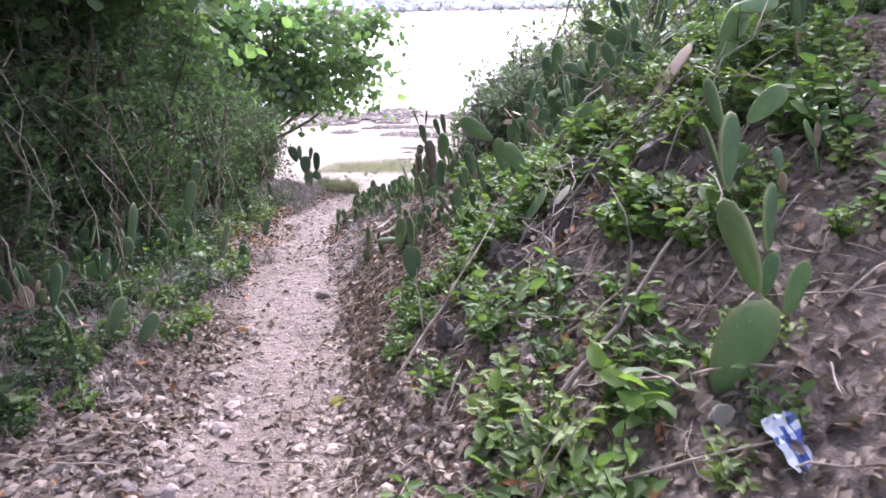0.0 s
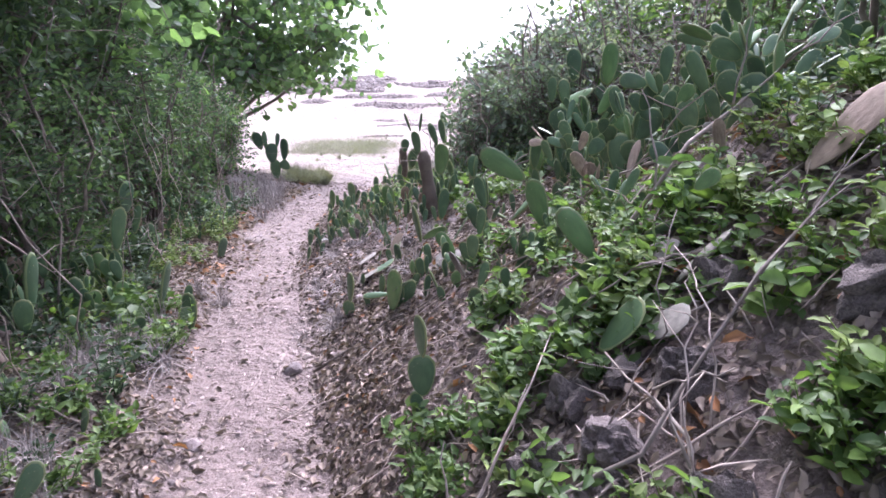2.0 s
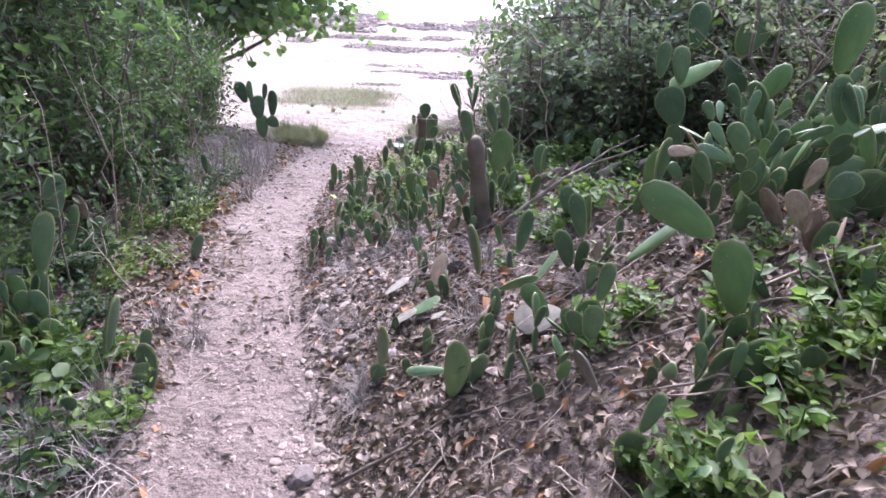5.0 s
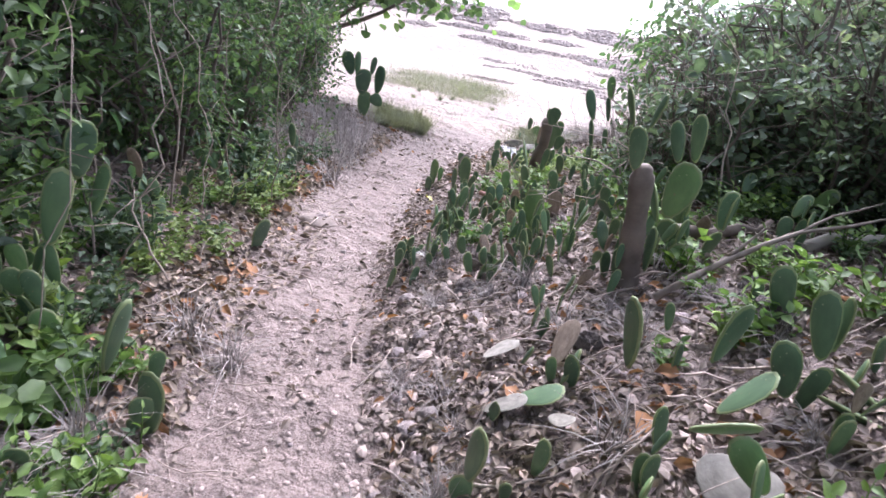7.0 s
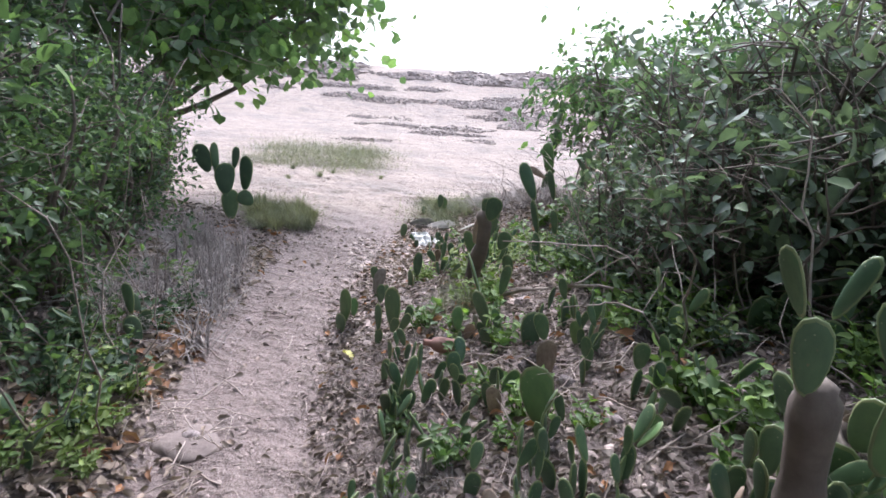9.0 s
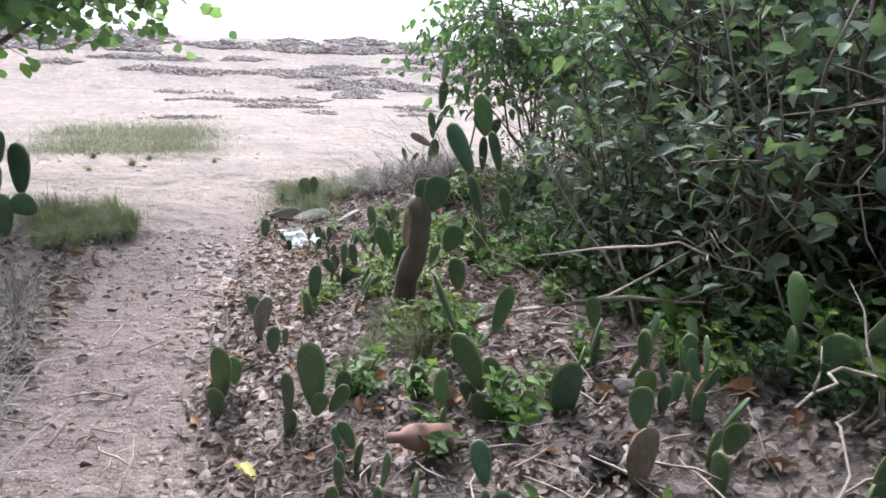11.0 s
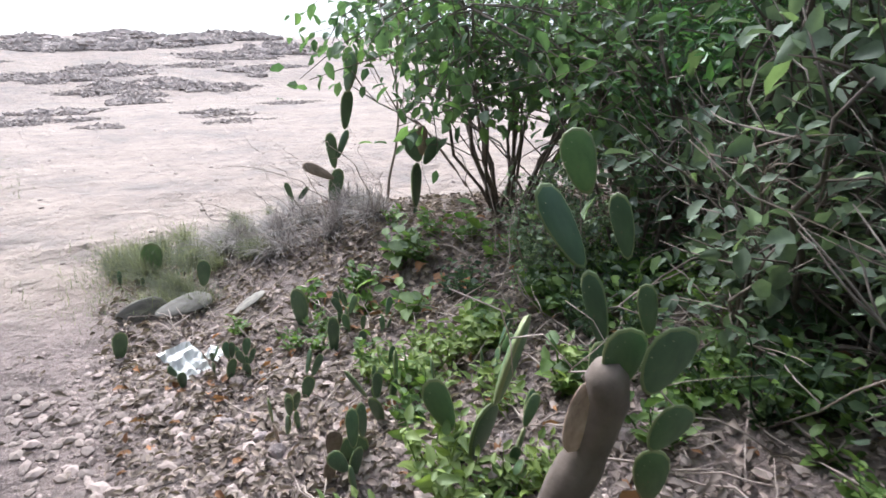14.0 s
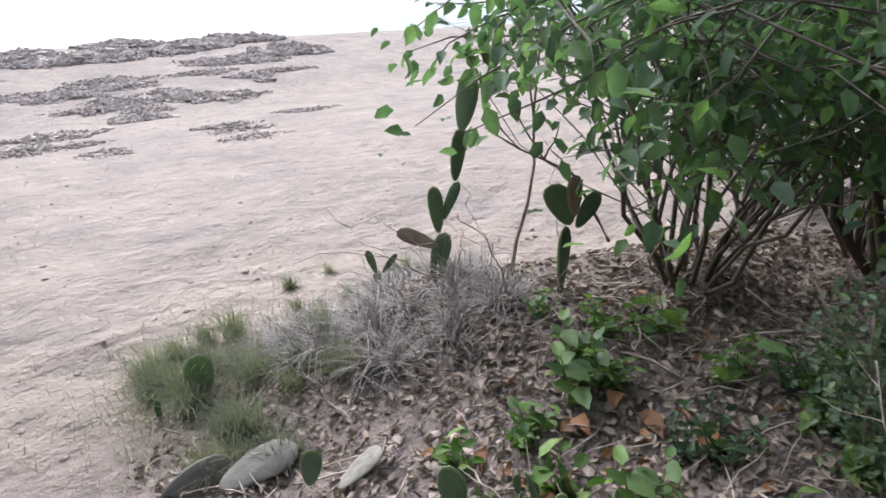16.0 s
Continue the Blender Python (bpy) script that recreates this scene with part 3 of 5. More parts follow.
pear_at(-1.24, 8.07, 10, "small bright prickly pear beside the path", [
    (-1.22, 8.11, -1.24, -1.21, 8.11, -1.01, 0.094, "y"),
    (-1.17, 8.15, -1.22, -1.16, 8.15, -1.09, 0.055, "g"),
    (-1.24, 8.07, -1.30, -1.24, 8.07, -1.15, 0.066, "g")])
pear_at(-0.60, 7.70, 49, "small prickly pear with a pale dry pad", [
    (-0.60, 7.70, -1.06, -0.62, 7.72, -0.89, 0.085, "g"),
    (-0.52, 7.71, -1.04, -0.51, 7.71, -0.91, 0.058, "p"),
    (-0.56, 7.63, -1.04, -0.56, 7.62, -0.90, 0.049, "d")])
pear_at(-1.04, 8.56, 15, "dry pale prickly pear pad at the path's edge", [
    (-1.04, 8.56, -1.31, -1.02, 8.56, -1.11, 0.066, "p"),
    (-1.05, 8.62, -1.24, -1.06, 8.62, -1.13, 0.061, "g"),
    (-1.01, 8.29, -1.21, -1.01, 8.30, -1.08, 0.049, "g"),
    (-0.98, 8.18, -1.10, -0.98, 8.18, -1.01, 0.042, "g")])
pear_at(-0.81, 8.68, 19, "small prickly pear of stacked pads in the rubble", [
    (-0.77, 8.75, -1.28, -0.77, 8.75, -1.08, 0.085, "g"),
    (-0.81, 8.68, -1.36, -0.81, 8.68, -1.18, 0.057, "g")])
pear_at(-0.50, 9.11, 23, "small prickly pear in the stony litter", [
    (-0.50, 9.11, -1.44, -0.52, 9.12, -1.30, 0.094, "g"),
    (-0.49, 9.10, -1.31, -0.51, 9.11, -1.17, 0.051, "g")])
pear_at(-0.31, 7.35, 69, "slender prickly pear leaning at the bush's foot", [
    (-0.31, 7.35, -0.88, -0.32, 7.38, -0.67, 0.053, "g"),
    (-0.24, 7.39, -0.66, -0.24, 7.38, -0.54, 0.026, "g"),
    (-0.28, 7.38, -0.72, -0.28, 7.37, -0.62, 0.019, "g")])
pear_at(0.02, 8.63, 58, "prickly pear with very large dark pads under the bush", [
    (-0.02, 8.78, -0.68, -0.11, 8.93, -0.47, 0.112, "g"),
    (0.09, 8.72, -0.65, 0.05, 8.78, -0.46, 0.109, "g"),
    (0.01, 8.68, -0.89, -0.04, 8.75, -0.66, 0.112, "g"),
    (0.10, 8.60, -0.84, 0.08, 8.64, -0.68, 0.098, "g"),
    (0.02, 8.63, -1.08, -0.01, 8.68, -0.86, 0.118, "g"),
    (0.09, 8.90, -0.52, 0.05, 8.98, -0.34, 0.109, "y")])
pear_at(0.59, 11.55, 33, "twin-padded small prickly pear on the mound's edge", [
    (0.59, 11.55, -1.66, 0.55, 11.58, -1.52, 0.073, "g"),
    (0.62, 11.54, -1.66, 0.67, 11.50, -1.54, 0.051, "g")])
pear_at(0.70, 11.22, 37, "slim dark prickly pear standing on the mound above the sand", [
    (0.69, 11.20, -1.38, 0.53, 11.32, -1.29, 0.081, "d"),
    (0.70, 11.22, -1.59, 0.71, 11.21, -1.31, 0.161, "g"),
    (0.70, 11.22, -1.32, 0.67, 11.24, -1.08, 0.125, "g"),
    (0.71, 11.21, -1.25, 0.75, 11.18, -1.05, 0.078, "g"),
    (0.73, 11.17, -1.05, 0.73, 11.17, -0.80, 0.098, "g"),
    (0.71, 11.14, -0.81, 0.73, 11.13, -0.56, 0.086, "g")])
pear_at(0.95, 10.67, 47, "heart-topped prickly pear on the mound above the sand", [
    (0.95, 10.67, -1.42, 0.93, 10.68, -1.12, 0.103, "g"),
    (0.94, 10.67, -1.12, 0.88, 10.74, -0.94, 0.137, "g"),
    (0.95, 10.66, -1.08, 0.93, 10.69, -0.90, 0.077, "d"),
    (0.96, 10.65, -1.13, 1.01, 10.60, -0.96, 0.089, "g")])
pear_at(-0.35, 11.60, 17, "pale green prickly pear in the grass", [
    (-0.35, 11.60, -2.06, -0.35, 11.60, -1.79, 0.141, "y")])
pear_at(-0.81, 10.61, 19, "small dark prickly pear pad beside the grass", [
    (-0.49, 10.37, -1.43, -0.48, 10.36, -1.29, 0.072, "g"),
    (-0.81, 10.61, -1.87, -0.80, 10.61, -1.71, 0.099, "g")])
pear_at(-0.09, 10.19, 37, "small prickly pear on the littered mound", [
    (-0.09, 10.19, -1.68, -0.11, 10.21, -1.46, 0.094, "g")])
pear_at(-0.12, 9.85, 43, "small prickly pear pads on the littered mound", [
    (-0.12, 9.85, -1.61, -0.13, 9.86, -1.41, 0.091, "g")])
pear_at(-0.45, 6.63, 17, "small prickly pear with upright pads among the litter", [
    (-0.45, 6.63, -0.67, -0.49, 6.65, -0.43, 0.129, "y"),
    (-0.37, 6.61, -0.64, -0.41, 6.62, -0.52, 0.061, "g")])
pear_at(0.44, 4.04, 14, "prickly pear with long bright pads leaning over the slope", [
    (0.35, 4.13, 0.50, 0.14, 4.19, 0.62, 0.113, "y"),
    (0.44, 4.07, 0.28, 0.37, 4.09, 0.52, 0.108, "y"),
    (0.44, 4.04, 0.16, 0.43, 4.04, 0.31, 0.100, "g"),
    (0.59, 4.16, 0.27, 0.51, 4.18, 0.36, 0.062, "g")])
pear_at(0.30, 5.31, 12, "prickly pear with narrow upright pads on the slope", [
    (0.54, 5.03, 0.24, 0.54, 5.03, 0.45, 0.067, "g"),
    (0.70, 4.88, 0.27, 0.63, 4.90, 0.52, 0.059, "g"),
    (0.30, 5.31, -0.10, 0.23, 5.33, 0.09, 0.112, "g"),
    (0.57, 5.02, 0.02, 0.54, 5.03, 0.26, 0.097, "g")])
pear_at(0.53, 5.19, 28, "prickly pear with a pale bent pad among fallen ones", [
    (0.56, 5.17, 0.14, 0.58, 5.16, 0.35, 0.098, "y"),
    (0.53, 5.19, 0.02, 0.56, 5.17, 0.15, 0.054, "g")])
pear_at(0.73, 4.97, 34, "upright prickly pear with narrow pads on the slope", [
    (0.71, 4.98, 0.20, 0.67, 5.01, 0.40, 0.079, "g"),
    (0.83, 4.79, 0.24, 0.76, 4.84, 0.49, 0.085, "g"),
    (0.73, 4.97, 0.12, 0.71, 4.98, 0.22, 0.078, "g")])
pear_at(0.80, 4.52, 40, "prickly pear with a withered brown hanging pad", [
    (0.80, 4.52, 0.28, 0.73, 4.58, 0.45, 0.083, "d"),
    (0.75, 4.56, 0.30, 0.70, 4.60, 0.38, 0.061, "g")])
pear_at(0.23, 4.91, 22, "dark prickly pear with rounded pads in the litter", [
    (0.24, 4.94, 0.03, 0.18, 4.97, 0.23, 0.102, "g"),
    (0.20, 4.93, -0.11, 0.15, 4.95, 0.07, 0.093, "g"),
    (0.26, 4.95, 0.06, 0.24, 4.96, 0.23, 0.033, "g"),
    (0.23, 4.91, -0.13, 0.24, 4.91, 0.04, 0.090, "g")])
pear_at(0.39, 4.78, 28, "low prickly pear with drooping rimmed pads", [
    (0.38, 4.79, 0.01, 0.53, 4.71, 0.23, 0.071, "g"),
    (0.40, 4.84, -0.03, 0.26, 4.91, 0.04, 0.048, "g"),
    (0.39, 4.78, -0.03, 0.23, 4.87, -0.03, 0.047, "g")])
pear_at(0.11, 4.36, 28, "low prickly pear with rounded pads near the litter", [
    (0.16, 4.39, 0.10, 0.18, 4.38, 0.26, 0.093, "g"),
    (0.12, 4.30, 0.00, 0.12, 4.30, 0.15, 0.101, "g"),
    (0.11, 4.36, -0.03, 0.07, 4.38, 0.07, 0.068, "g")])
pear_at(0.13, 4.47, 20, "low prickly pear with two pale bent pads", [
    (0.04, 4.55, -0.09, -0.06, 4.59, 0.03, 0.080, "y"),
    (-0.14, 4.64, -0.03, -0.01, 4.60, 0.06, 0.051, "y"),
    (0.13, 4.47, -0.14, 0.02, 4.51, -0.06, 0.034, "y")])
pear_at(-0.32, 4.44, 9, "small prickly pear with a bright pad by the path", [
    (-0.32, 4.44, -0.39, -0.29, 4.44, -0.12, 0.096, "y"),
    (-0.33, 4.50, -0.31, -0.49, 4.52, -0.33, 0.054, "g")])
pear_at(-0.31, 5.17, 12, "upright prickly pear pads in the stony litter", [
    (-0.03, 4.91, -0.03, 0.00, 4.91, 0.18, 0.071, "g"),
    (-0.16, 5.14, -0.29, -0.20, 5.15, -0.03, 0.055, "g"),
    (-0.06, 5.22, -0.17, -0.08, 5.22, -0.06, 0.055, "g"),
    (-0.31, 5.17, -0.47, -0.32, 5.17, -0.31, 0.067, "g")])
pear_at(-0.60, 4.75, 0, "single thin prickly pear pad in the litter", [
    (-0.60, 4.75, -0.51, -0.58, 4.75, -0.30, 0.051, "g")])
pear_at(-0.03, 4.21, 26, "dry curled prickly pear pads on the slope", [
    (0.07, 4.01, 0.05, -0.01, 4.04, 0.18, 0.054, "p"),
    (-0.05, 4.26, -0.17, -0.11, 4.29, -0.03, 0.047, "g"),
    (-0.03, 4.21, -0.22, -0.05, 4.21, -0.10, 0.080, "g")])
pear_at(-2.19, 5.19, -33, "dark prickly pear with large pads at the thicket's edge", [
    (-2.19, 5.19, -0.35, -2.13, 5.23, -0.04, 0.161, "g"),
    (-2.12, 5.30, -0.12, -2.09, 5.32, 0.10, 0.090, "g"),
    (-2.13, 5.36, -0.30, -2.08, 5.40, -0.09, 0.081, "g")])
pear_at(-1.66, 4.80, -30, "small prickly pear pads beside the path", [
    (-1.83, 4.90, -0.59, -1.75, 4.95, -0.30, 0.075, "g"),
    (-1.68, 4.93, -0.62, -1.65, 4.94, -0.47, 0.074, "g"),
    (-1.66, 4.80, -0.67, -1.64, 4.82, -0.56, 0.119, "g")])
pear_at(1.06, 5.15, 32, "prickly pear with hanging pads at the bank's edge", [
    (0.78, 5.86, 0.46, 0.77, 5.86, 0.65, 0.101, "g"),
    (0.87, 5.80, 0.45, 0.84, 5.82, 0.64, 0.086, "g"),
    (0.95, 5.22, 0.53, 1.03, 5.17, 0.72, 0.087, "y"),
    (1.00, 5.19, 0.50, 1.09, 5.13, 0.44, 0.073, "p"),
    (1.06, 5.15, 0.30, 1.04, 5.16, 0.44, 0.081, "p")])
pear_at(0.88, 5.75, 17, "prickly pear with spreading pads at the back of the bank", [
    (1.12, 5.79, 0.60, 1.19, 5.77, 0.81, 0.156, "g"),
    (1.06, 5.81, 0.57, 0.84, 5.88, 0.42, 0.086, "y"),
    (1.18, 5.77, 0.46, 1.07, 5.81, 0.58, 0.140, "g"),
    (0.88, 5.75, 0.25, 0.78, 5.78, 0.44, 0.143, "g"),
    (0.92, 5.85, 0.61, 0.92, 5.85, 0.84, 0.130, "g"),
    (1.16, 5.78, 0.36, 1.15, 5.78, 0.53, 0.124, "g")])
pear_at(-2.46, 10.65, -14, "prickly pear clump at the thicket's end above the sand", [
    (-2.64, 10.66, -1.30, -2.71, 10.64, -1.02, 0.157, "g"),
    (-2.57, 10.68, -1.33, -2.59, 10.67, -1.01, 0.130, "g"),
    (-2.49, 10.64, -1.51, -2.50, 10.64, -1.19, 0.267, "g"),
    (-2.34, 10.73, -1.50, -2.29, 10.75, -1.15, 0.136, "g"),
    (-2.25, 10.65, -1.60, -2.37, 10.62, -1.47, 0.151, "g"),
    (-2.43, 10.76, -1.29, -2.39, 10.77, -1.07, 0.122, "g"),
    (-2.46, 10.65, -1.77, -2.47, 10.65, -1.45, 0.232, "g")])
pear_at(-2.22, 4.64, -35, "prickly pear with dark slim pads at the thicket's foot", [
    (-2.28, 4.35, -0.33, -2.20, 4.40, 0.04, 0.118, "g"),
    (-2.22, 4.64, -0.51, -2.17, 4.67, -0.26, 0.102, "g"),
    (-2.26, 4.24, -0.37, -2.23, 4.26, -0.17, 0.099, "g")])
pear_at(-1.58, 3.01, -35, "grey prickly pear pad beside the stony ground", [
    (-1.65, 2.90, -0.20, -1.58, 2.94, 0.01, 0.085, "g"),
    (-1.58, 3.01, -0.31, -1.48, 3.08, -0.16, 0.083, "g"),
    (-1.82, 2.78, 0.03, -1.76, 2.82, 0.25, 0.095, "g")])

# scattered smaller ones, in stretches of the slope
r0 = random.Random(21)


def clear(x, y):
    xp = np.interp(y, PY, PX)
    return x > xp + 0.42 or x < xp - 0.42


n_made = 0
for x0, x1, y0, y1, count, size, levels, young in (
        (-1.05, 0.0, 6.1, 7.5, 30, 0.15, 1, 0.03), (-0.95, 0.15, 8.5, 9.6, 9, 0.12, 1, 0.05), (-0.8, 0.5, 4.7, 5.6, 9, 0.14, 0, 0.15), (-0.7, 0.3, 5.5, 6.4, 12, 0.14, 1, 0.1), (0.1, 0.8, 5.6, 7.6, 14, 0.18, 1, 0.1),
        (0.7, 1.6, 4.2, 5.4, 20, 0.19, 3, 0.10), (1.1, 1.9, 3.6, 4.6, 12, 0.19, 3, 0.12), (1.3, 2.1, 2.9, 4.3, 10, 0.19, 2, 0.10), (-0.1, 0.6, 3.4, 4.8, 10, 0.15, 1, 0.2), (0.9, 1.5, 1.9, 2.8, 4, 0.15, 1, 0.2),
        (-2.5, -1.8, 2.2, 5.2, 26, 0.165, 1, 0.05), (-3.0, -2.2, 4.8, 8.2, 28, 0.165, 1, 0.03), (-1.9, -1.5, 3.0, 4.6, 7, 0.13, 0, 0.1),
        (-0.7, 0.2, 9.3, 10.4, 7, 0.11, 1, 0.0), (-0.6, 0.0, 11.0, 11.9, 4, 0.10, 0, 0.0), (0.3, 0.9, 6.4, 7.2, 4, 0.2, 1, 0.1)):
    for _ in range(count):
        x, y = r0.uniform(x0, x1), r0.uniform(y0, y1)
        if clear(x, y):
            prickly_pear(x, y, size * r0.uniform(0.75, 1.2), levels, 1000 + n_made, r0.choice((1, 2, 2, 3)), young=young, meshes=SLIM if size < 0.18 else PADS, spread_a=28 if size < 0.18 else 42)
            n_made += 1

# fallen pads
for k, (x, y, ln, rz, tilt, kind) in enumerate(((1.02, 3.10, 0.33, 80, 70, "d"), (0.62, 3.28, 0.2, 40, 80, "p"), (0.55, 2.95, 0.22, 60, 75, "p"), (1.35, 3.3, 0.3, 95, 80, "p"), (-0.48, 5.1, 0.2, 80, 82, "g"), (-0.36, 5.0, 0.16, 30, 70, "p"), (-0.58, 5.05, 0.17, 100, 80, "p"),
                                                (-0.25, 4.55, 0.2, 20, 62, "g"), (-0.6, 5.35, 0.16, 120, 85, "p"), (0.05, 4.9, 0.22, 75, 60, "g"), (0.75, 4.25, 0.2, 20, 30, "d"), (0.7, 4.1, 0.18, 60, 40, "d"), (0.82, 4.05, 0.2, 110, 50, "d"), (0.45, 3.0, 0.24, 85, 70, "g"), (-0.35, 5.25, 0.2, 150, 60, "d"))):
    meshes, lb = {"g": (PADS, "green cactus pad fallen flat on the litter"), "d": (DEADP, "withered brown cactus pad on the litter"), "p": (PALEP, "bleached pale cactus pad lying on the litter")}[kind]
    ob = tagged(new("fallen_pad", meshes[k % 2]), lb, "cactus pad", "fallen pads")
    ob.matrix_basis = on_slope(x, y, rz + 180, 0.035) @ pose(0, 0, 0, -tilt, 0, 0) @ Matrix.Diagonal((ln * 0.6, ln * 0.05, ln, 1))

for bx, by, tx, ty, wide, kind in ((-0.56, 10.90, -0.26, 10.90, 0.11, "p"), (-0.73, 11.00, -0.46, 11.00, 0.06, "p"), (-0.28, 10.56, -0.11, 10.56, 0.06, "p"), (0.66, 3.05, 0.80, 3.05, 0.06, "p"), (0.11, 4.61, -0.07, 4.61, 0.13, "p")):
    rf = random.Random(int(bx * 100))
    ob = tagged(new("fallen_pad", PALEP[0]), "bleached pale green cactus pad lying on the litter", "cactus pad", "fallen pads")
    ob.matrix_basis = pad_pose((bx, by, ground_z(bx, by) + 0.03), (tx, ty, ground_z(tx, ty) + 0.07), wide * 1.3, 20, rf, 4.0)

# ---- shrubs and trees ----


def shrub_meshes(seed, height, radius, n_clusters, per, leaf, width, mat, blunt=0.6, stems=7, low=0.15, droop=0.0, flat=1.0, bare=0, thick=1.0):
    """Meshes of the stems and the leafy crown of a shrub whose foot is at the origin."""
    r = random.Random(seed)
    g = np.random.default_rng(seed)
    lines, chunks = [], []
    for k in range(stems):
        a = 2 * math.pi * (k + r.random() * 0.7) / stems
        top = Vector((math.cos(a) * radius * r.uniform(0.35, 0.9), math.sin(a) * radius * r.uniform(0.35, 0.9) * flat, height * r.uniform(0.6, 1.0)))
        foot = Vector((math.cos(a) * 0.08, math.sin(a) * 0.08, -0.08))
        ln = bent_line(foot, top, 0.15, 7, r)
        lines.append(ln)
        chunks.append(tube(ln, [0.022 * thick * height / 2.2 * (1 - 0.8 * i / 7) + 0.002 for i in range(8)], 6))
    tips = []
    while len(tips) < n_clusters:
        ln = lines[r.randrange(len(lines))]
        i = r.randint(1, 6)
        base = ln[i].lerp(ln[i + 1], r.random())
        reach = radius * r.uniform(0.2, 0.75)
        a = r.uniform(0, 2 * math.pi)
        tip = base + Vector((math.cos(a) * reach, math.sin(a) * reach * flat, reach * r.uniform(-0.35, 0.7) - droop * reach))
        if tip.z < low * height or (tip.x / radius) ** 2 + (tip.y / radius / flat) ** 2 > 1.25 * (1 - 0.3 * abs(tip.z / height - 0.5)):
            continue
        tips.append((base, tip))
        twig = bent_line(base, tip, 0.12, 3, r)
        chunks.append(tube(twig, [0.006, 0.005, 0.004, 0.002], 3))
    for k in range(bare):
        ln = lines[r.randrange(len(lines))]
        base = ln[r.randint(2, 6)]
        a = r.uniform(0, 2 * math.pi)
        tip = base + Vector((math.cos(a) * radius * 0.7, math.sin(a) * radius * 0.7, radius * r.uniform(-0.2, 0.9)))
        chunks.append(tube(bent_line(base, tip, 0.1, 4, r), [0.005, 0.004, 0.003, 0.003, 0.0015], 3))
    stem = mesh_of("stems", *join(chunks), M_BARK)
    b = np.array([t[0][:] for t in tips])
    e = np.array([t[1][:] for t in tips])
    u = g.uniform(0.25, 1.08, (len(tips), per, 1))
    pos = (b[:, None] * (1 - u) + e[:, None] * u + g.normal(0, leaf * 0.9, (len(tips), per, 3))).reshape(-1, 3)
    along = (np.repeat((e - b), per, 0) * 0.6 / (np.linalg.norm(np.repeat(e - b, per, 0), axis=1, keepdims=True) + 1e-6) + g.normal(0, 0.7, (len(pos), 3)) + np.array([0, 0, -droop]))
    size = leaf * g.uniform(0.6, 1.25, len(pos))
    v, f = leaves(pos, along, size, width, 0.13, blunt)
    return stem, mesh_of("crown", v, f, mat)


def plant(name, meshes, m, label, category, group=""):
    t = thing(name, m, label, category, group)
    tagged(part("branchwork", meshes[0], t), kind="stuff")
    tagged(part("crown", meshes[1], t), kind="stuff")
    return t


def scaled(x, y, rz, s, sink=0.0, tx=0, ty=0):
    return at_ground(x, y, rz, tx, sink, ty) @ Matrix.Scale(s, 4)


THICKET = [shrub_meshes(50 + k, 2.6, 1.15, 150, 24, 0.08, 0.5, M_THICK, 0.65, 9, 0.06, 0.1, 1.0, 16) for k in range(3)]
DENSE = [shrub_meshes(60 + k, 2.0, 1.0, 120, 30, 0.075, 0.42, M_LAUREL, 0.55, 8, 0.10, 0.0) for k in range(2)]
TWIGGY = [shrub_meshes(70 + k, 1.7, 0.85, 120, 16, 0.045, 0.55, M_GREY, 0.7, 10, 0.12, 0.0, 1.0, 60) for k in range(2)]
OPEN = shrub_meshes(80, 2.0, 1.5, 210, 17, 0.085, 0.55, M_ROUND, 0.7, 22, 0.36, 0.45, 1.0, 70, 0.55)
LEAFY = shrub_meshes(83, 2.2, 1.05, 120, 18, 0.105, 0.55, M_DULL, 0.65, 9, 0.08, 0.1, 1.0, 40)
TANGLE = [shrub_meshes(84 + k, 1.2, 0.62, 60, 9, 0.085, 0.58, M_DULL, 0.7, 10, 0.10, 0.15, 1.0, 70) for k in range(2)]
LIGHT = shrub_meshes(81, 2.2, 1.0, 90, 22, 0.075, 0.5, M_HERB, 0.6, 8, 0.15, 0.1)

r1 = random.Random(5)
TL, TG = "dense dark green thicket shrub with tangled stems", "shrubs of the dark thicket"
for x, y, s in ((-3.1, 1.6, 0.45), (-3.0, 2.9, 0.45), (-3.1, 4.1, 0.5), (-3.9, 3.2, 0.9), (-3.9, 1.2, 0.9), (-3.05, 5.3, 1.0), (-3.35, 6.4, 1.05), (-3.5, 7.6, 1.0), (-3.6, 8.8, 0.95), (-3.1, 9.6, 0.7), (-3.3, 10.4, 0.6), (-4.2, 10.6, 0.9), (-2.75, 6.9, 0.6), (-2.8, 8.0, 0.6), (-2.7, 3.5, 0.6), (-2.6, 4.9, 0.65), (-2.85, 9.0, 0.55), (-4.4, 2.3, 1.3), (-4.6, 4.4, 1.35), (-4.8, 6.6, 1.35), (-5.0, 8.8, 1.3),
                (-6.2, 3.0, 1.5), (-6.5, 6.0, 1.5), (-6.6, 9.0, 1.4), (-2.9, 0.2, 1.0), (-4.5, 0.2, 1.3), (-2.2, -1.8, 1.1), (-0.4, -3.6, 1.2), (1.6, -3.0, 1.2), (-3.6, -2.2, 1.3), (-8.5, 4.0, 1.6), (-8.5, 8.0, 1.6)):
    plant("thicket_shrub", THICKET[r1.randrange(3)], scaled(x, y, r1.uniform(0, 360), s * r1.uniform(0.94, 1.05)), TL, "shrub", TG)
BL, BG = "tangled dark shrub on top of the bank", "shrubs on the bank"
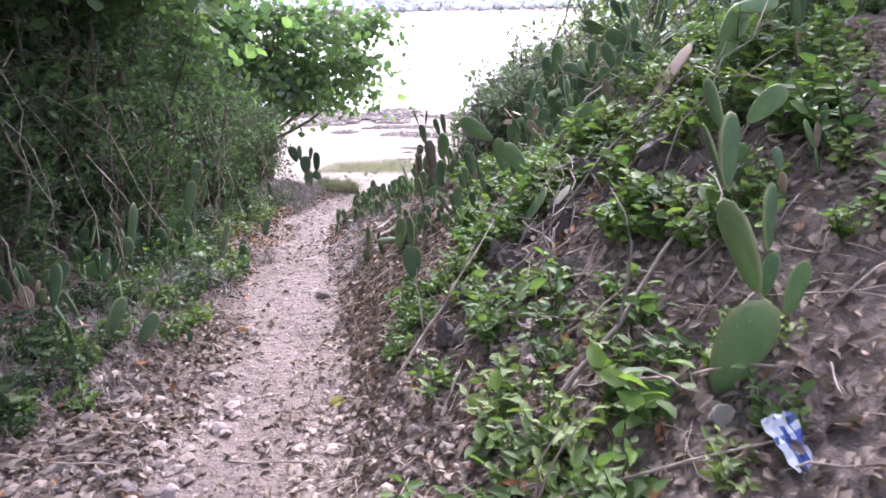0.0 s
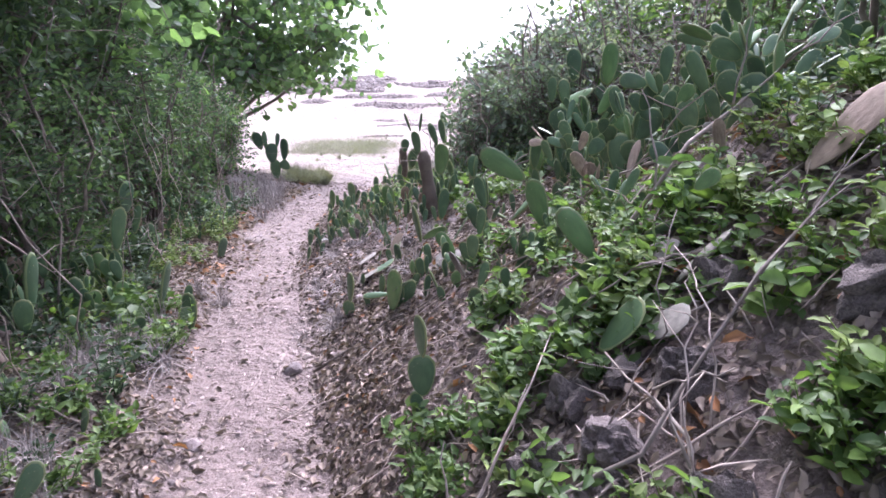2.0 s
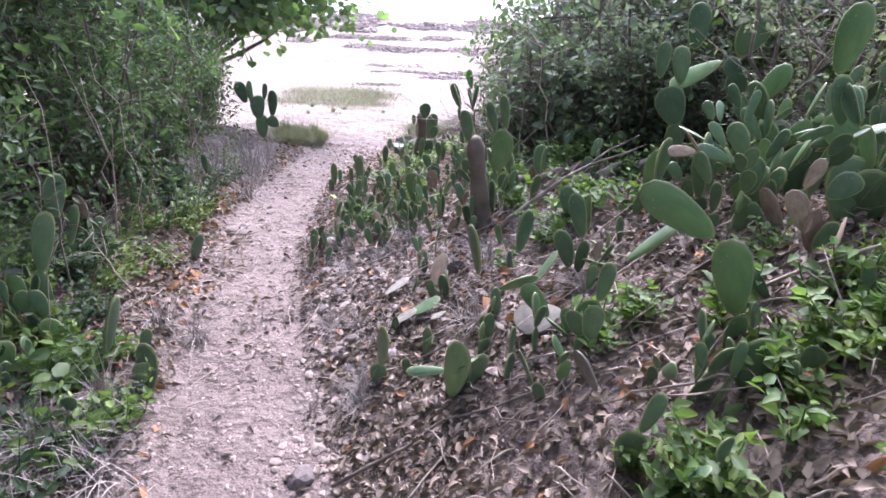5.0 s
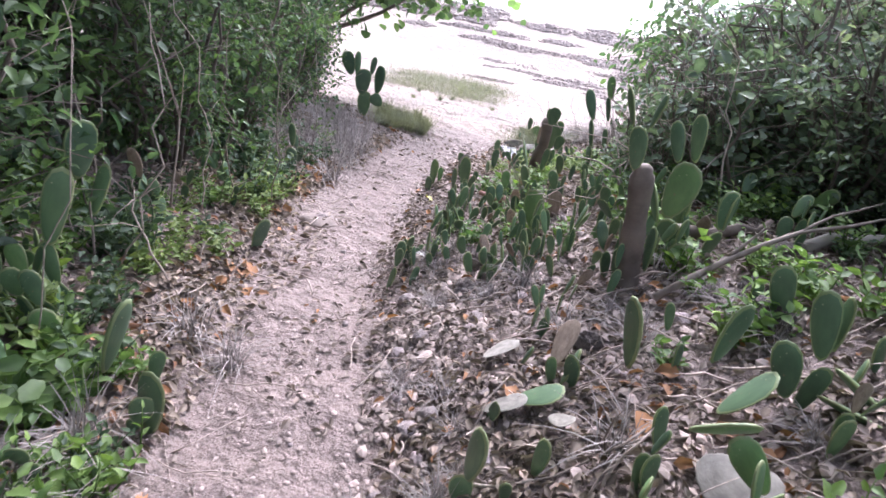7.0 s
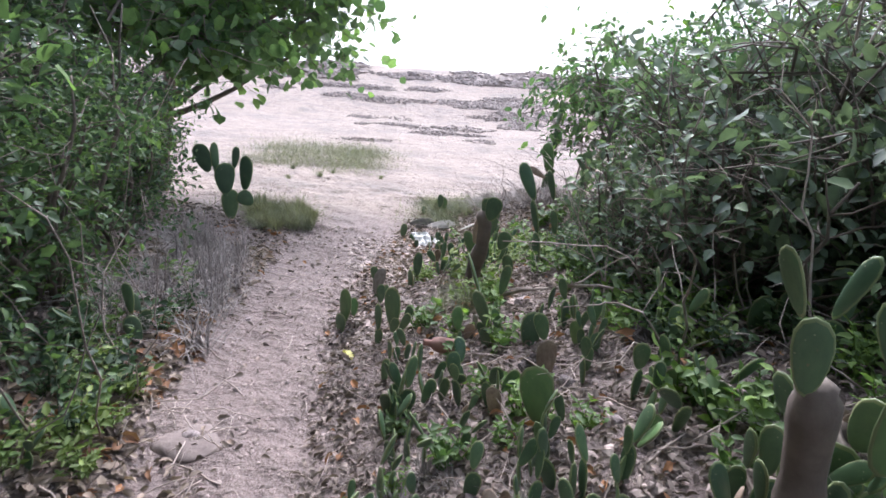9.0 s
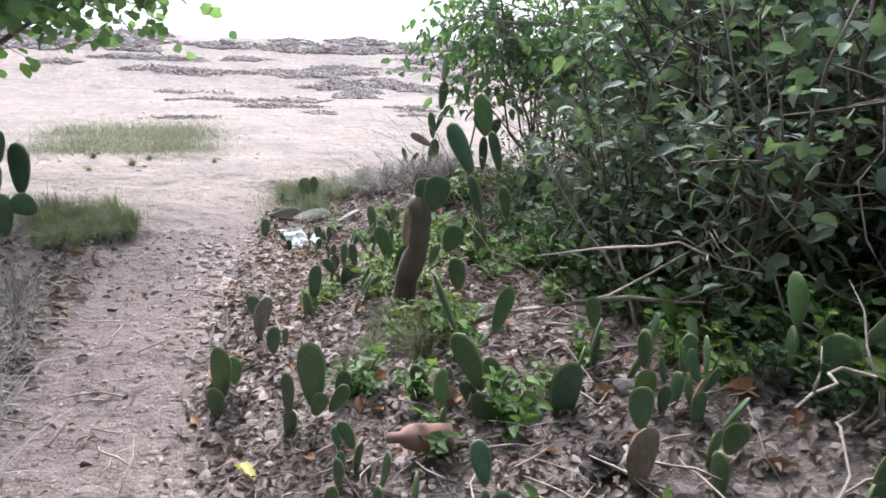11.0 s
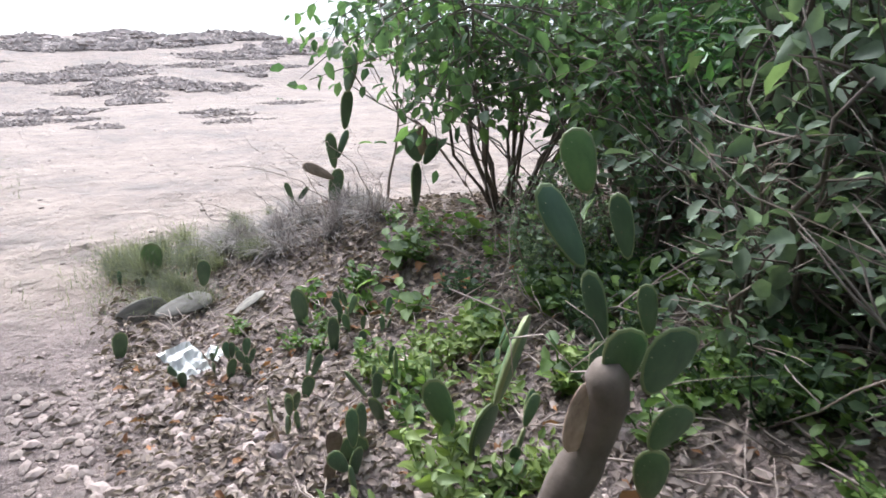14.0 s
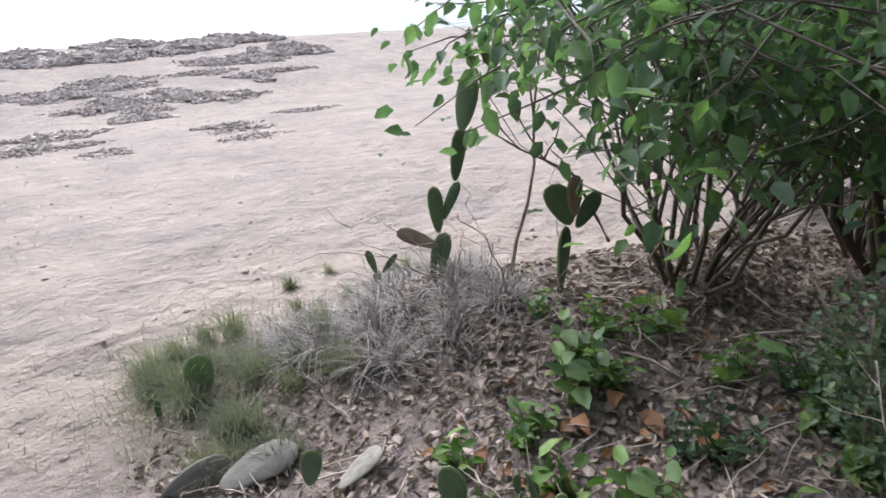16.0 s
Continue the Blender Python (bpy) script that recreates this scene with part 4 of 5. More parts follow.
for x, y, s in ((2.1, 4.4, 0.8), (2.3, 3.0, 0.75), (2.6, 1.4, 0.8), (3.2, 4.0, 1.0), (3.4, 6.0, 1.1), (3.3, 8.6, 1.0), (3.4, 2.2, 1.0), (2.6, -0.6, 1.0), (4.6, 5.0, 1.3), (4.8, 7.6, 1.3), (4.5, 10.0, 1.1), (3.4, 10.8, 0.8), (5.5, 12.0, 1.1), (6.8, 8.5, 1.4), (6.8, 5.0, 1.4)):
    plant("bank_shrub", THICKET[r1.randrange(3)], scaled(x, y, r1.uniform(0, 360), s), BL, "shrub", BG)
GL, GG = "twiggy grey-green shrub with small leaves", "twiggy shrubs beside the path"
for x, y, s in ((1.15, 6.6, 0.85), (1.45, 7.4, 0.9), (1.9, 8.2, 1.1), (1.5, 5.6, 0.8)):
    plant("twiggy_shrub", TWIGGY[r1.randrange(2)], scaled(x, y, r1.uniform(0, 360), s), GL, "shrub", GG)
plant("open_shrub", OPEN, scaled(1.46, 10.35, 20, 0.92), "open shrub with many thin stems and drooping leaves", "shrub")
plant("open_shrub", OPEN, scaled(2.4, 9.9, 150, 0.9), "open shrub with many thin stems beside the dark bush", "shrub")
for x, y, s, a in ((1.3, 8.85, 0.8, 0), (2.0, 9.2, 0.95, 120), (2.6, 9.0, 1.05, 200)):
    plant("laurel_shrub", DENSE[0 if a else 1], scaled(x, y, a, s), "glossy dark green laurel-like bush", "shrub", "laurel bushes")
for x, y, s, a in ((0.95, 7.75, 0.55, 30), (0.85, 7.05, 0.42, 140), (1.5, 7.0, 0.75, 70), (1.15, 8.3, 0.6, 210), (0.8, 7.4, 0.45, 250), (0.95, 6.5, 0.45, 300), (1.5, 7.9, 0.8, 10), (0.62, 9.35, 0.26, 100)):
    plant("leafy_shrub", LEAFY, scaled(x, y, a, s), "leafy grey-green shrub with long bare twigs", "shrub", "leafy shrubs beside the path")
for x, y, s, a in ((0.58, 7.75, 0.85, 0), (0.72, 8.25, 1.0, 130), (0.62, 7.25, 0.8, 60), (0.95, 7.75, 1.15, 250), (1.05, 8.6, 1.15, 310), (0.85, 6.9, 0.95, 200), (1.0, 9.1, 0.8, 90), (0.36, 7.5, 0.62, 22), (0.34, 8.02, 0.58, 281), (0.5, 8.5, 0.6, 163)):
    plant("tangled_shrub", TANGLE[a % 4 // 2], scaled(x, y, a, s), "tangled shrub with large dull leaves and bare twigs", "shrub", "tangled shrubs beside the path")
for x, y, s, a in ((-2.95, 7.3, 0.42, 10), (-3.0, 8.5, 0.45, 80), (-2.95, 9.7, 0.45, 160), (-3.4, 10.6, 0.6, 45)):
    plant("light_shrub", LIGHT, scaled(x, y, a, s), "green leafy bush at the thicket's edge", "shrub", "leafy bushes at the thicket's edge")
for x, y, s, a in ((2.3, 8.3, 1.15, 60), (2.1, 9.7, 1.0, 170), (2.0, 7.2, 1.05, 260)):
    plant("light_shrub", LIGHT, scaled(x, y, a, s), "tall green leafy bush behind the twiggy shrubs", "shrub", "tall leafy bushes")
plant("light_shrub", LIGHT, scaled(2.5, 6.9, 40, 1.0), "light green leafy shrub behind the cacti", "shrub")


def canopy_tree():
    t = thing("overhanging_tree", at_ground(-3.7, 12.3), "tree with large round leaves hanging low over the path", "tree")
    r, g = random.Random(9), np.random.default_rng(9)
    v, f = tube([(0, 0, -0.2), (0.1, 0, 0.6), (0.25, 0.05, 1.3), (0.3, 0.1, 2.0), (0.3, 0.0, 2.8)], [0.11, 0.09, 0.075, 0.06, 0.04], 9)
    part("trunk", mesh_of("trunk", v, f, M_BARK), t)
    tips = []
    for k, (tx, ty, tz) in enumerate(((2.2, 1.0, 1.8), (2.4, 0.2, 2.3), (2.1, -0.6, 2.5), (1.2, -1.2, 2.2), (1.6, 1.6, 2.1), (0.2, 1.4, 2.5), (-1.0, 0.5, 2.7), (0.0, -1.8, 2.6), (2.3, 0.9, 3.0), (1.5, 0.4, 3.3), (0.8, -0.6, 3.2), (1.9, -1.4, 3.1), (1.0, 0.2, 1.9), (0.3, -1.0, 1.9), (1.1, -1.7, 1.7), (0.4, -2.2, 1.6), (1.7, -0.9, 1.8), (2.6, 0.6, 2.7))):
        root = Vector((0.25, 0.05, 0.9 + 0.11 * k))
        ln = bent_line(root, (tx, ty, tz + 0.2), 0.12, 6, r)
        chunks = [tube(ln, [0.04, 0.034, 0.028, 0.022, 0.016, 0.011, 0.006], 6)]
        for q in range(34):
            base = ln[r.randint(2, 5)].lerp(ln[6], r.random() * 0.6)
            a = r.uniform(0, 2 * math.pi)
            reach = r.uniform(0.3, 0.8)
            tip = base + Vector((math.cos(a) * reach, math.sin(a) * reach, r.uniform(-1.0, 0.4) * reach))
            if tip.z < 1.05:
                continue
            chunks.append(tube(bent_line(base, tip, 0.12, 3, r), [0.006, 0.005, 0.004, 0.002], 3))
            tips.append((base[:], tip[:]))
        part("limb", mesh_of("limb", *join(chunks), M_BARK), t)
    b, e = np.array([q[0] for q in tips]), np.array([q[1] for q in tips])
    per = 8
    u = g.uniform(0.2, 1.05, (len(tips), per, 1))
    pos = (b[:, None] * (1 - u) + e[:, None] * u + g.normal(0, 0.08, (len(tips), per, 3))).reshape(-1, 3)
    along = g.normal(0, 0.6, pos.shape) + np.array([0, 0, -0.5])
    v, f = leaves(pos, along, 0.13 * g.uniform(0.55, 1.2, len(pos)), 0.9, 0.1, 0.85)
    part("crown", mesh_of("crown", v, f, M_ROUND), t)["kind"] = "stuff"
    return t


tree_a = canopy_tree()
# added copies, crowns mostly above view, to block sky light over the left thicket
for x, y, a in ((-3.8, 4.4, 75), (-3.9, 1.4, 80), (-5.0, 7.0, 150)):
    copy_thing(tree_a, at_ground(x, y, a) @ Matrix.Scale(1.4, 4))
for x, y, a in ((-4.7, 2.4, 0), (-4.5, -0.2, 20), (-5.2, 5.6, 10)):
    copy_thing(tree_a, at_ground(x, y, a) @ Matrix.Scale(1.5, 4))
copy_thing(tree_a, at_ground(-5.6, 10.6, 25) @ Matrix.Scale(1.1, 4))
copy_thing(tree_a, at_ground(-5.2, 8.0, -35) @ Matrix.Scale(1.15, 4))

# ---- herbs and small plants ----


def herb_meshes(seed, height, n_stems, per, leaf, width, mat, blunt=0.6):
    r, g = random.Random(seed), np.random.default_rng(seed)
    chunks, pos, along = [], [], []
    for k in range(n_stems):
        a = 2 * math.pi * (k + r.random()) / n_stems
        top = Vector((math.cos(a) * height * r.uniform(0.2, 0.7), math.sin(a) * height * r.uniform(0.2, 0.7), height * r.uniform(0.5, 1.0)))
        ln = bent_line((0, 0, -0.02), top, 0.15, 4, r)
        chunks.append(tube(ln, [0.004, 0.0035, 0.003, 0.0025, 0.0015], 3))
        for q in range(per):
            u = (q + 0.8) / per * 4
            i = min(int(u), 3)
            p = ln[i].lerp(ln[i + 1], u - i)
            b = q * 2.4 + r.random()
            pos.append(p[:])
            along.append((math.cos(b), math.sin(b), r.uniform(-0.1, 0.6)))
    pos, along = np.array(pos), np.array(along)
    v, f = leaves(pos, along, leaf * g.uniform(0.55, 1.2, len(pos)), width, 0.12, blunt)
    return mesh_of("stems", *join(chunks), mat), mesh_of("leaves", v, f, mat)


HERBS = [herb_meshes(90 + k, 0.17, 7, 9, 0.055, 0.55, M_HERB) for k in range(3)]
LIMES = [herb_meshes(95 + k, 0.18, 8, 10, 0.05, 0.5, M_LIME) for k in range(2)]
BROAD = [herb_meshes(98 + k, 0.15, 5, 5, 0.085, 0.6, M_HERB, 0.75) for k in range(2)]
DARKH = [herb_meshes(101 + k, 0.24, 8, 10, 0.05, 0.55, M_HERB if k == 2 else M_THICK) for k in range(3)]


rest = {}


def herb(kind, x, y, s, label, group, single):
    m = scaled(x, y, r1.uniform(0, 360), s)
    if not single:
        rest.setdefault(label, []).append((kind, m))
        return
    t = thing("herb", m, label, "weed", group)
    tagged(part("stalk", kind[0], t), kind="stuff")
    tagged(part("foliage", kind[1], t), kind="stuff")


for kinds, x0, x1, y0, y1, count, label, group in (
        (HERBS, 0.0, 0.9, 1.25, 3.3, 50, "low bright green weed on the slope", "weeds on the slope"), (BROAD, 0.1, 1.3, 1.4, 3.6, 22, "broad-leaved green weed on the slope", "weeds on the slope"),
        (HERBS, 0.12, 0.8, 3.0, 4.5, 46, "low bright green weed on the slope", "weeds on the slope"), (HERBS, 0.65, 1.6, 1.6, 3.7, 30, "low bright green weed on the slope", "weeds on the slope"), (BROAD, 0.7, 1.6, 1.7, 3.7, 12, "broad-leaved green weed on the slope", "weeds on the slope"), (LIMES, 0.5, 1.5, 1.6, 3.6, 16, "yellow-green weed on the slope", "weeds on the slope"), (LIMES, 0.1, 1.2, 1.2, 4.4, 28, "yellow-green weed on the slope", "weeds on the slope"),
        (HERBS, -0.2, 0.6, 5.2, 6.6, 20, "small green weed among the cacti", "weeds among the cacti"), (HERBS, -1.0, 0.2, 6.3, 8.0, 24, "small green weed among the cacti", "weeds among the cacti"), (HERBS, -0.2, 0.05, 2.7, 3.4, 12, "low bright green weed on the slope", "weeds on the slope"), (BROAD, -2.05, -1.85, 4.65, 4.95, 14, "broad-leaved green weed beside the path", "weeds beside the path"), (BROAD, -1.85, -1.7, 4.25, 4.4, 3, "broad-leaved green weed beside the path", "weeds beside the path"), 
        (DARKH, -2.6, -1.55, 1.6, 5.6, 80, "dark green weed at the foot of the thicket", "weeds under the thicket"), (DARKH, -3.0, -2.1, 5.0, 8.6, 70, "dark green weed at the foot of the thicket", "weeds under the thicket"),
        (LIMES, -2.4, -2.0, 4.4, 7.6, 26, "yellow-green weed beside the path", "weeds beside the path"), (HERBS, -2.2, -1.5, 1.8, 5.2, 34, "green weed beside the path", "weeds beside the path"),
        (LIMES, -0.75, -0.3, 8.0, 8.9, 12, "yellow-green weed at the cactus foot", "weeds among the cacti"), (LIMES, -0.3, 0.3, 8.6, 9.6, 14, "yellow-green weed at the cactus foot", "weeds among the cacti"),
        (BROAD, 0.0, 1.0, 8.8, 10.4, 20, "broad-leaved weed on the mound", "weeds on the mound"), (HERBS, -0.6, 0.9, 8.4, 10.6, 18, "small green weed on the mound", "weeds on the mound"), (BROAD, 0.1, 0.9, 6.9, 8.6, 26, "broad-leaved weed under the bushes", "weeds on the mound"),
        (DARKH, 0.1, 1.0, 6.4, 8.8, 60, "dark green weed under the bushes", "weeds under the bushes"), (BROAD, 0.2, 0.8, 8.8, 9.6, 10, "broad-leaved weed on the mound", "weeds on the mound"), (DARKH, 0.3, 1.3, 8.6, 9.8, 22, "dark green weed on the mound", "weeds on the mound"), (LIMES, -0.15, 0.25, 6.3, 6.9, 1, "yellow-green weed among the cacti", "weeds among the cacti"), (DARKH, 0.6, 1.6, 5.6, 9.5, 50, "dark green weed under the bushes", "weeds under the bushes"), (DARKH, 1.0, 2.2, 2.0, 5.5, 40, "dark green weed on the bank", "weeds on the bank")):
    share = 0.0 if kinds is DARKH else 0.55
    for _ in range(count):
        x, y = r1.uniform(x0, x1), r1.uniform(y0, y1)
        if clear(x, y) and (x - 0.45) ** 2 + (y - 2.68) ** 2 > 0.06:
            herb(kinds[r1.randrange(len(kinds))], x, y, r1.uniform(0.6, 1.15), label, group, r1.random() < share)
for label, made in rest.items():
    for mat in {k[1].materials[0] for k, _ in made}:
        vs, fs, o = [], [], 0
        for kind, m in made:
            for me in kind:
                if me.materials[0] != mat:
                    continue
                co = np.empty(len(me.vertices) * 3)
                me.vertices.foreach_get("co", co)
                mm = np.array(m)
                vs.append(co.reshape(-1, 3) @ mm[:3, :3].T + mm[:3, 3])
                fs += [[i + o for i in p.vertices] for p in me.polygons]
                o += len(me.vertices)
        tagged(new("undergrowth", mesh_of("undergrowth", np.concatenate(vs), fs, mat)), label, "weeds", kind="stuff")

# ---- grass ----


def tuft_mesh(seed, n, length, mat, splay, width=0.0035, spread_r=0.14):
    r = random.Random(seed)
    vs, fs = [], []
    for k in range(n):
        a, lean = r.uniform(0, 2 * math.pi), r.uniform(0.1, 1) * splay
        ox, oy = r.gauss(0, length * spread_r), r.gauss(0, length * spread_r)
        ln = length * r.uniform(0.5, 1.1)
        sx, sy = -math.sin(a) * width, math.cos(a) * width
        o = len(vs)
        for i in range(5):
            u = i / 4
            out = lean * ln * u ** 1.4
            h = ln * u * (1 - 0.55 * lean * u)
            w = 1 - 0.85 * u
            cx, cy = ox + math.cos(a) * out, oy + math.sin(a) * out
            vs += [(cx + sx * w, cy + sy * w, h), (cx - sx * w, cy - sy * w, h + 0.001)]
        for i in range(4):
            fs.append([o + 2 * i, o + 2 * i + 1, o + 2 * i + 3, o + 2 * i + 2])
    return mesh_of("blades", vs, fs, mat)


STRAW = [tuft_mesh(120 + k, 70, 0.26, M_STRAW, 1.5) for k in range(3)]
PATCH = [tuft_mesh(140 + k, 800, 0.11, M_GRASS, 1.2, 0.002, 2.8) for k in range(2)]
GREEN = [tuft_mesh(130 + k, 170, 0.17, M_GRASS, 1.1, 0.0022) for k in range(3)]


def tuft(kinds, x, y, s, label, group):
    ob = tagged(new("grass_tuft", kinds[r1.randrange(len(kinds))]), label, "grass", group, "stuff")
    ob.matrix_basis = scaled(x, y, r1.uniform(0, 360), s)


for kinds, x0, x1, y0, y1, count, smin, smax, label, group in (
        (STRAW, -2.55, -2.0, 7.7, 9.6, 44, 0.8, 1.4, "grey dry grass tuft beside the path", "dry grass tufts"), (STRAW, -1.85, -1.7, 4.2, 4.4, 4, 0.9, 1.2, "grey dry grass tuft beside the path", "dry grass tufts"), (STRAW, -0.95, -0.6, 4.6, 6.6, 16, 0.35, 0.6, "dry straw tuft at the path's edge", "dry grass tufts"), (STRAW, -2.0, -1.45, 2.0, 5.5, 24, 0.6, 1.1, "grey dry grass tuft beside the path", "dry grass tufts"),
        (STRAW, 0.0, 0.95, 10.75, 11.75, 62, 0.5, 1.0, "dry grass tuft on the mound", "dry grass tufts"), (STRAW, -0.8, 0.4, 4.6, 6.3, 14, 0.4, 0.8, "dry grass tuft among the litter", "dry grass tufts"),
        (GREEN, -2.35, -1.75, 10.4, 11.6, 34, 0.8, 1.5, "soft green grass tuft at the sand's edge", "beach grass tufts"), (PATCH, -3.2, -1.3, 14.3, 16.8, 24, 0.7, 1.3, "soft green grass tuft on the sand", "beach grass tufts"), (PATCH, -2.4, -2.0, 10.7, 11.5, 4, 0.7, 1.0, "soft green grass patch at the sand's edge", "beach grass tufts"), (PATCH, -0.5, 0.1, 11.0, 11.9, 5, 0.6, 0.9, "soft green grass patch at the sand's edge", "beach grass tufts"), (GREEN, -2.6, -1.0, 13.0, 14.6, 6, 0.4, 0.7, "thin grass tuft on the sand", "beach grass tufts"),
        (GREEN, -0.55, 0.25, 10.9, 12.2, 40, 0.7, 1.3, "soft green grass tuft at the sand's edge", "beach grass tufts"), (GREEN, -0.75, -0.45, 8.0, 8.4, 3, 0.8, 1.0, "grass tuft at the cactus foot", "beach grass tufts"), (GREEN, 0.3, 1.4, 11.7, 12.6, 12, 0.4, 0.9, "soft green grass tuft at the sand's edge", "beach grass tufts"), (GREEN, -0.8, -0.3, 7.9, 8.1, 4, 0.7, 1.0, "grass tuft beside the path", "beach grass tufts")):
    for _ in range(count):
        tuft(kinds, r1.uniform(x0, x1), r1.uniform(y0, y1), r1.uniform(smin, smax), label, group)

# ---- litter, gravel, stones, twigs ----


def litter(name, n, x0, x1, y0, y1, mat, size, label, keep=0.0):
    g = np.random.default_rng(int(abs(x0 * 31 + y0 * 7) + n))
    pts = np.column_stack([g.uniform(x0, x1, n), g.uniform(y0, y1, n)])
    _, trod, sandy = zones(pts[:, 0], pts[:, 1])
    ok = g.random(n) < np.clip(1 - trod * (1 - keep) - sandy, 0.0, 1)
    pts = pts[ok]
    hz = np.array([[ground_z(x, y), ground_z(x + 0.04, y), ground_z(x, y + 0.04)] for x, y in pts])
    sx, sy = (hz[:, 1] - hz[:, 0]) / 0.04, (hz[:, 2] - hz[:, 0]) / 0.04
    nor = np.column_stack([-sx, -sy, np.ones(len(pts))])
    nor /= np.linalg.norm(nor, axis=1, keepdims=True)
    pos = np.column_stack([pts, hz[:, 0]]) + nor * g.uniform(0.004, 0.03, (len(pts), 1))
    ang = g.uniform(0, 2 * math.pi, len(pos))
    ca, sa = np.cos(ang), np.sin(ang)
    along = np.column_stack([ca, sa, ca * sx + sa * sy]) + nor * g.normal(0, 0.25, (len(pts), 1))
    v, f = leaves(pos, along, size * g.uniform(0.5, 1.3, len(pos)), 0.5, 0.22, 0.6, nor)
    tagged(new(name, mesh_of(name, v, f, mat)), label, "leaf litter", kind="stuff")


litter("leaf_litter", 19000, -0.9, 1.9, 0.4, 5.0, M_LITTER, 0.044, "brown and grey dry leaves covering the slope", 0.12)
litter("leaf_litter", 17000, -1.4, 1.4, 5.0, 9.2, M_LITTER, 0.038, "brown and grey dry leaves among the cacti", 0.12)
litter("leaf_litter", 15000, -1.2, 2.4, 9.0, 12.6, M_LITTER, 0.042, "brown and grey dry leaves on the mound", 0.05)
litter("leaf_litter", 13000, -3.4, -1.1, 0.2, 11.0, M_LITTER, 0.045, "brown dry leaves under the thicket", 0.12)
litter("leaf_litter", 9000, 0.3, 2.6, 4.0, 11.0, M_LITTER, 0.05, "brown dry leaves under the bushes")
litter("leaf_litter", 3500, -2.3, -1.6, 3.8, 7.0, M_LITTER, 0.05, "brown dry leaves along the path's edge", 0.25)
litter("leaf_litter", 2500, -2.1, -1.05, 1.2, 3.9, M_LITTER, 0.05, "brown dry leaves along the path's edge", 0.25)
litter("leaf_litter", 2200, -0.75, -0.2, 1.2, 5.4, M_LITTER, 0.045, "brown dry leaves along the path's edge", 0.3)
litter("leaf_litter", 160, -2.1, -1.65, 4.6, 6.8, M_RUST, 0.06, "rust-coloured dry leaves along the path's edge", 0.2)
litter("leaf_litter", 4000, -2.7, -1.9, 6.6, 9.8, M_LITTER, 0.06, "purplish brown dry leaves heaped beside the path")
litter("leaf_litter", 300, -2.5, -1.95, 6.8, 8.6, M_RUST, 0.07, "rust-coloured dry leaves heaped beside the path")
litter("leaf_litter", 1500, -2.5, 1.2, 0.5, 10.5, M_RUST, 0.055, "scattered rust-coloured dry leaves", 0.02)

# single dry leaves that stand out
LEAF1 = []
for k in range(4):
    v, f = leaves(np.array([[0.0, -0.04, 0.0]]), np.array([[0.0, 1.0, 0.05]]), np.array([1.0]), 0.55 + 0.06 * k, 0.2 + 0.05 * k, 0.65)
    LEAF1.append((v, f))
RUST1 = [mesh_of("dry_leaf", v, f, M_RUST) for v, f in LEAF1]
for x0, x1, y0, y1, count in ((0.3, 0.9, 1.4, 2.6, 22), (-0.5, 0.2, 4.6, 5.8, 14), (-2.2, -2.0, 7.3, 8.0, 22), (-1.9, -1.75, 5.6, 6.1, 9), (-0.6, -0.2, 7.9, 8.6, 14), (0.2, 0.7, 3.2, 4.2, 10), (-0.1, 0.9, 7.0, 9.0, 20), (0.0, 0.6, 9.6, 10.4, 16)):
    for _ in range(count):
        x, y = r1.uniform(x0, x1), r1.uniform(y0, y1)
        ob = tagged(new("dry_leaf", RUST1[r1.randrange(4)]), "curled rust-brown dry leaf on the ground", "leaf", "fallen dry leaves")
        ob.matrix_basis = pose(x, y, ground_z(x, y) + 0.018, r1.uniform(-25, 25), r1.uniform(-25, 25), r1.uniform(0, 360)) @ Matrix.Scale(r1.uniform(0.06, 0.11), 4)
for x, y in ((-1.15, 7.6), (-0.25, 8.6), (-2.1, 7.0), (-0.5, 2.6)):
    ob = tagged(new("yellow_leaf", mesh_of("yellow_leaf", *LEAF1[1], M_YELLOW)), "pale yellow fallen leaf on the ground", "leaf")
    ob.matrix_basis = pose(x, y, ground_z(x, y) + 0.015, 10, 5, r1.uniform(0, 360)) @ Matrix.Scale(0.09, 4)


def stone_mesh(seed, mat, squash=0.6, level=2, rough=0.3):
    bm = bmesh.new()
    bmesh.ops.create_icosphere(bm, subdivisions=level, radius=1)
    off = Vector((seed * 3.1, seed * 1.7, 0))
    for v in bm.verts:
        p = v.co.copy()
        k = 1 + rough * noise.noise(p * 1.1 + off) + rough * 0.5 * noise.noise(p * 2.6 + off)
        if level > 3:
            k += 0.16 * noise.noise(p * 5.5 + off) + 0.09 * noise.noise(p * 12 + off)
        v.co = Vector((p.x * k, p.y * k * 0.8, p.z * k * squash))
        for ax in ((1, 0.3, 0.2), (-0.4, 0.9, 0.3), (0.2, -0.5, 0.9), (-0.7, -0.6, 0.4)):
            a = Vector(ax).normalized()
            d = v.co.dot(a) - 0.66
            if d > 0:
                v.co -= a * d * 0.8
    me = bpy.data.meshes.new("stone")
    bm.to_mesh(me)
    bm.free()
    me.materials.append(mat)
    me.polygons.foreach_set("use_smooth", [level == 3] * len(me.polygons))
    return me


STONES = [stone_mesh(k, M_STONE) for k in range(6)]
ROCKS = [stone_mesh(20 + k, M_ROCK, 0.75, 4, 0.95) for k in range(4)]


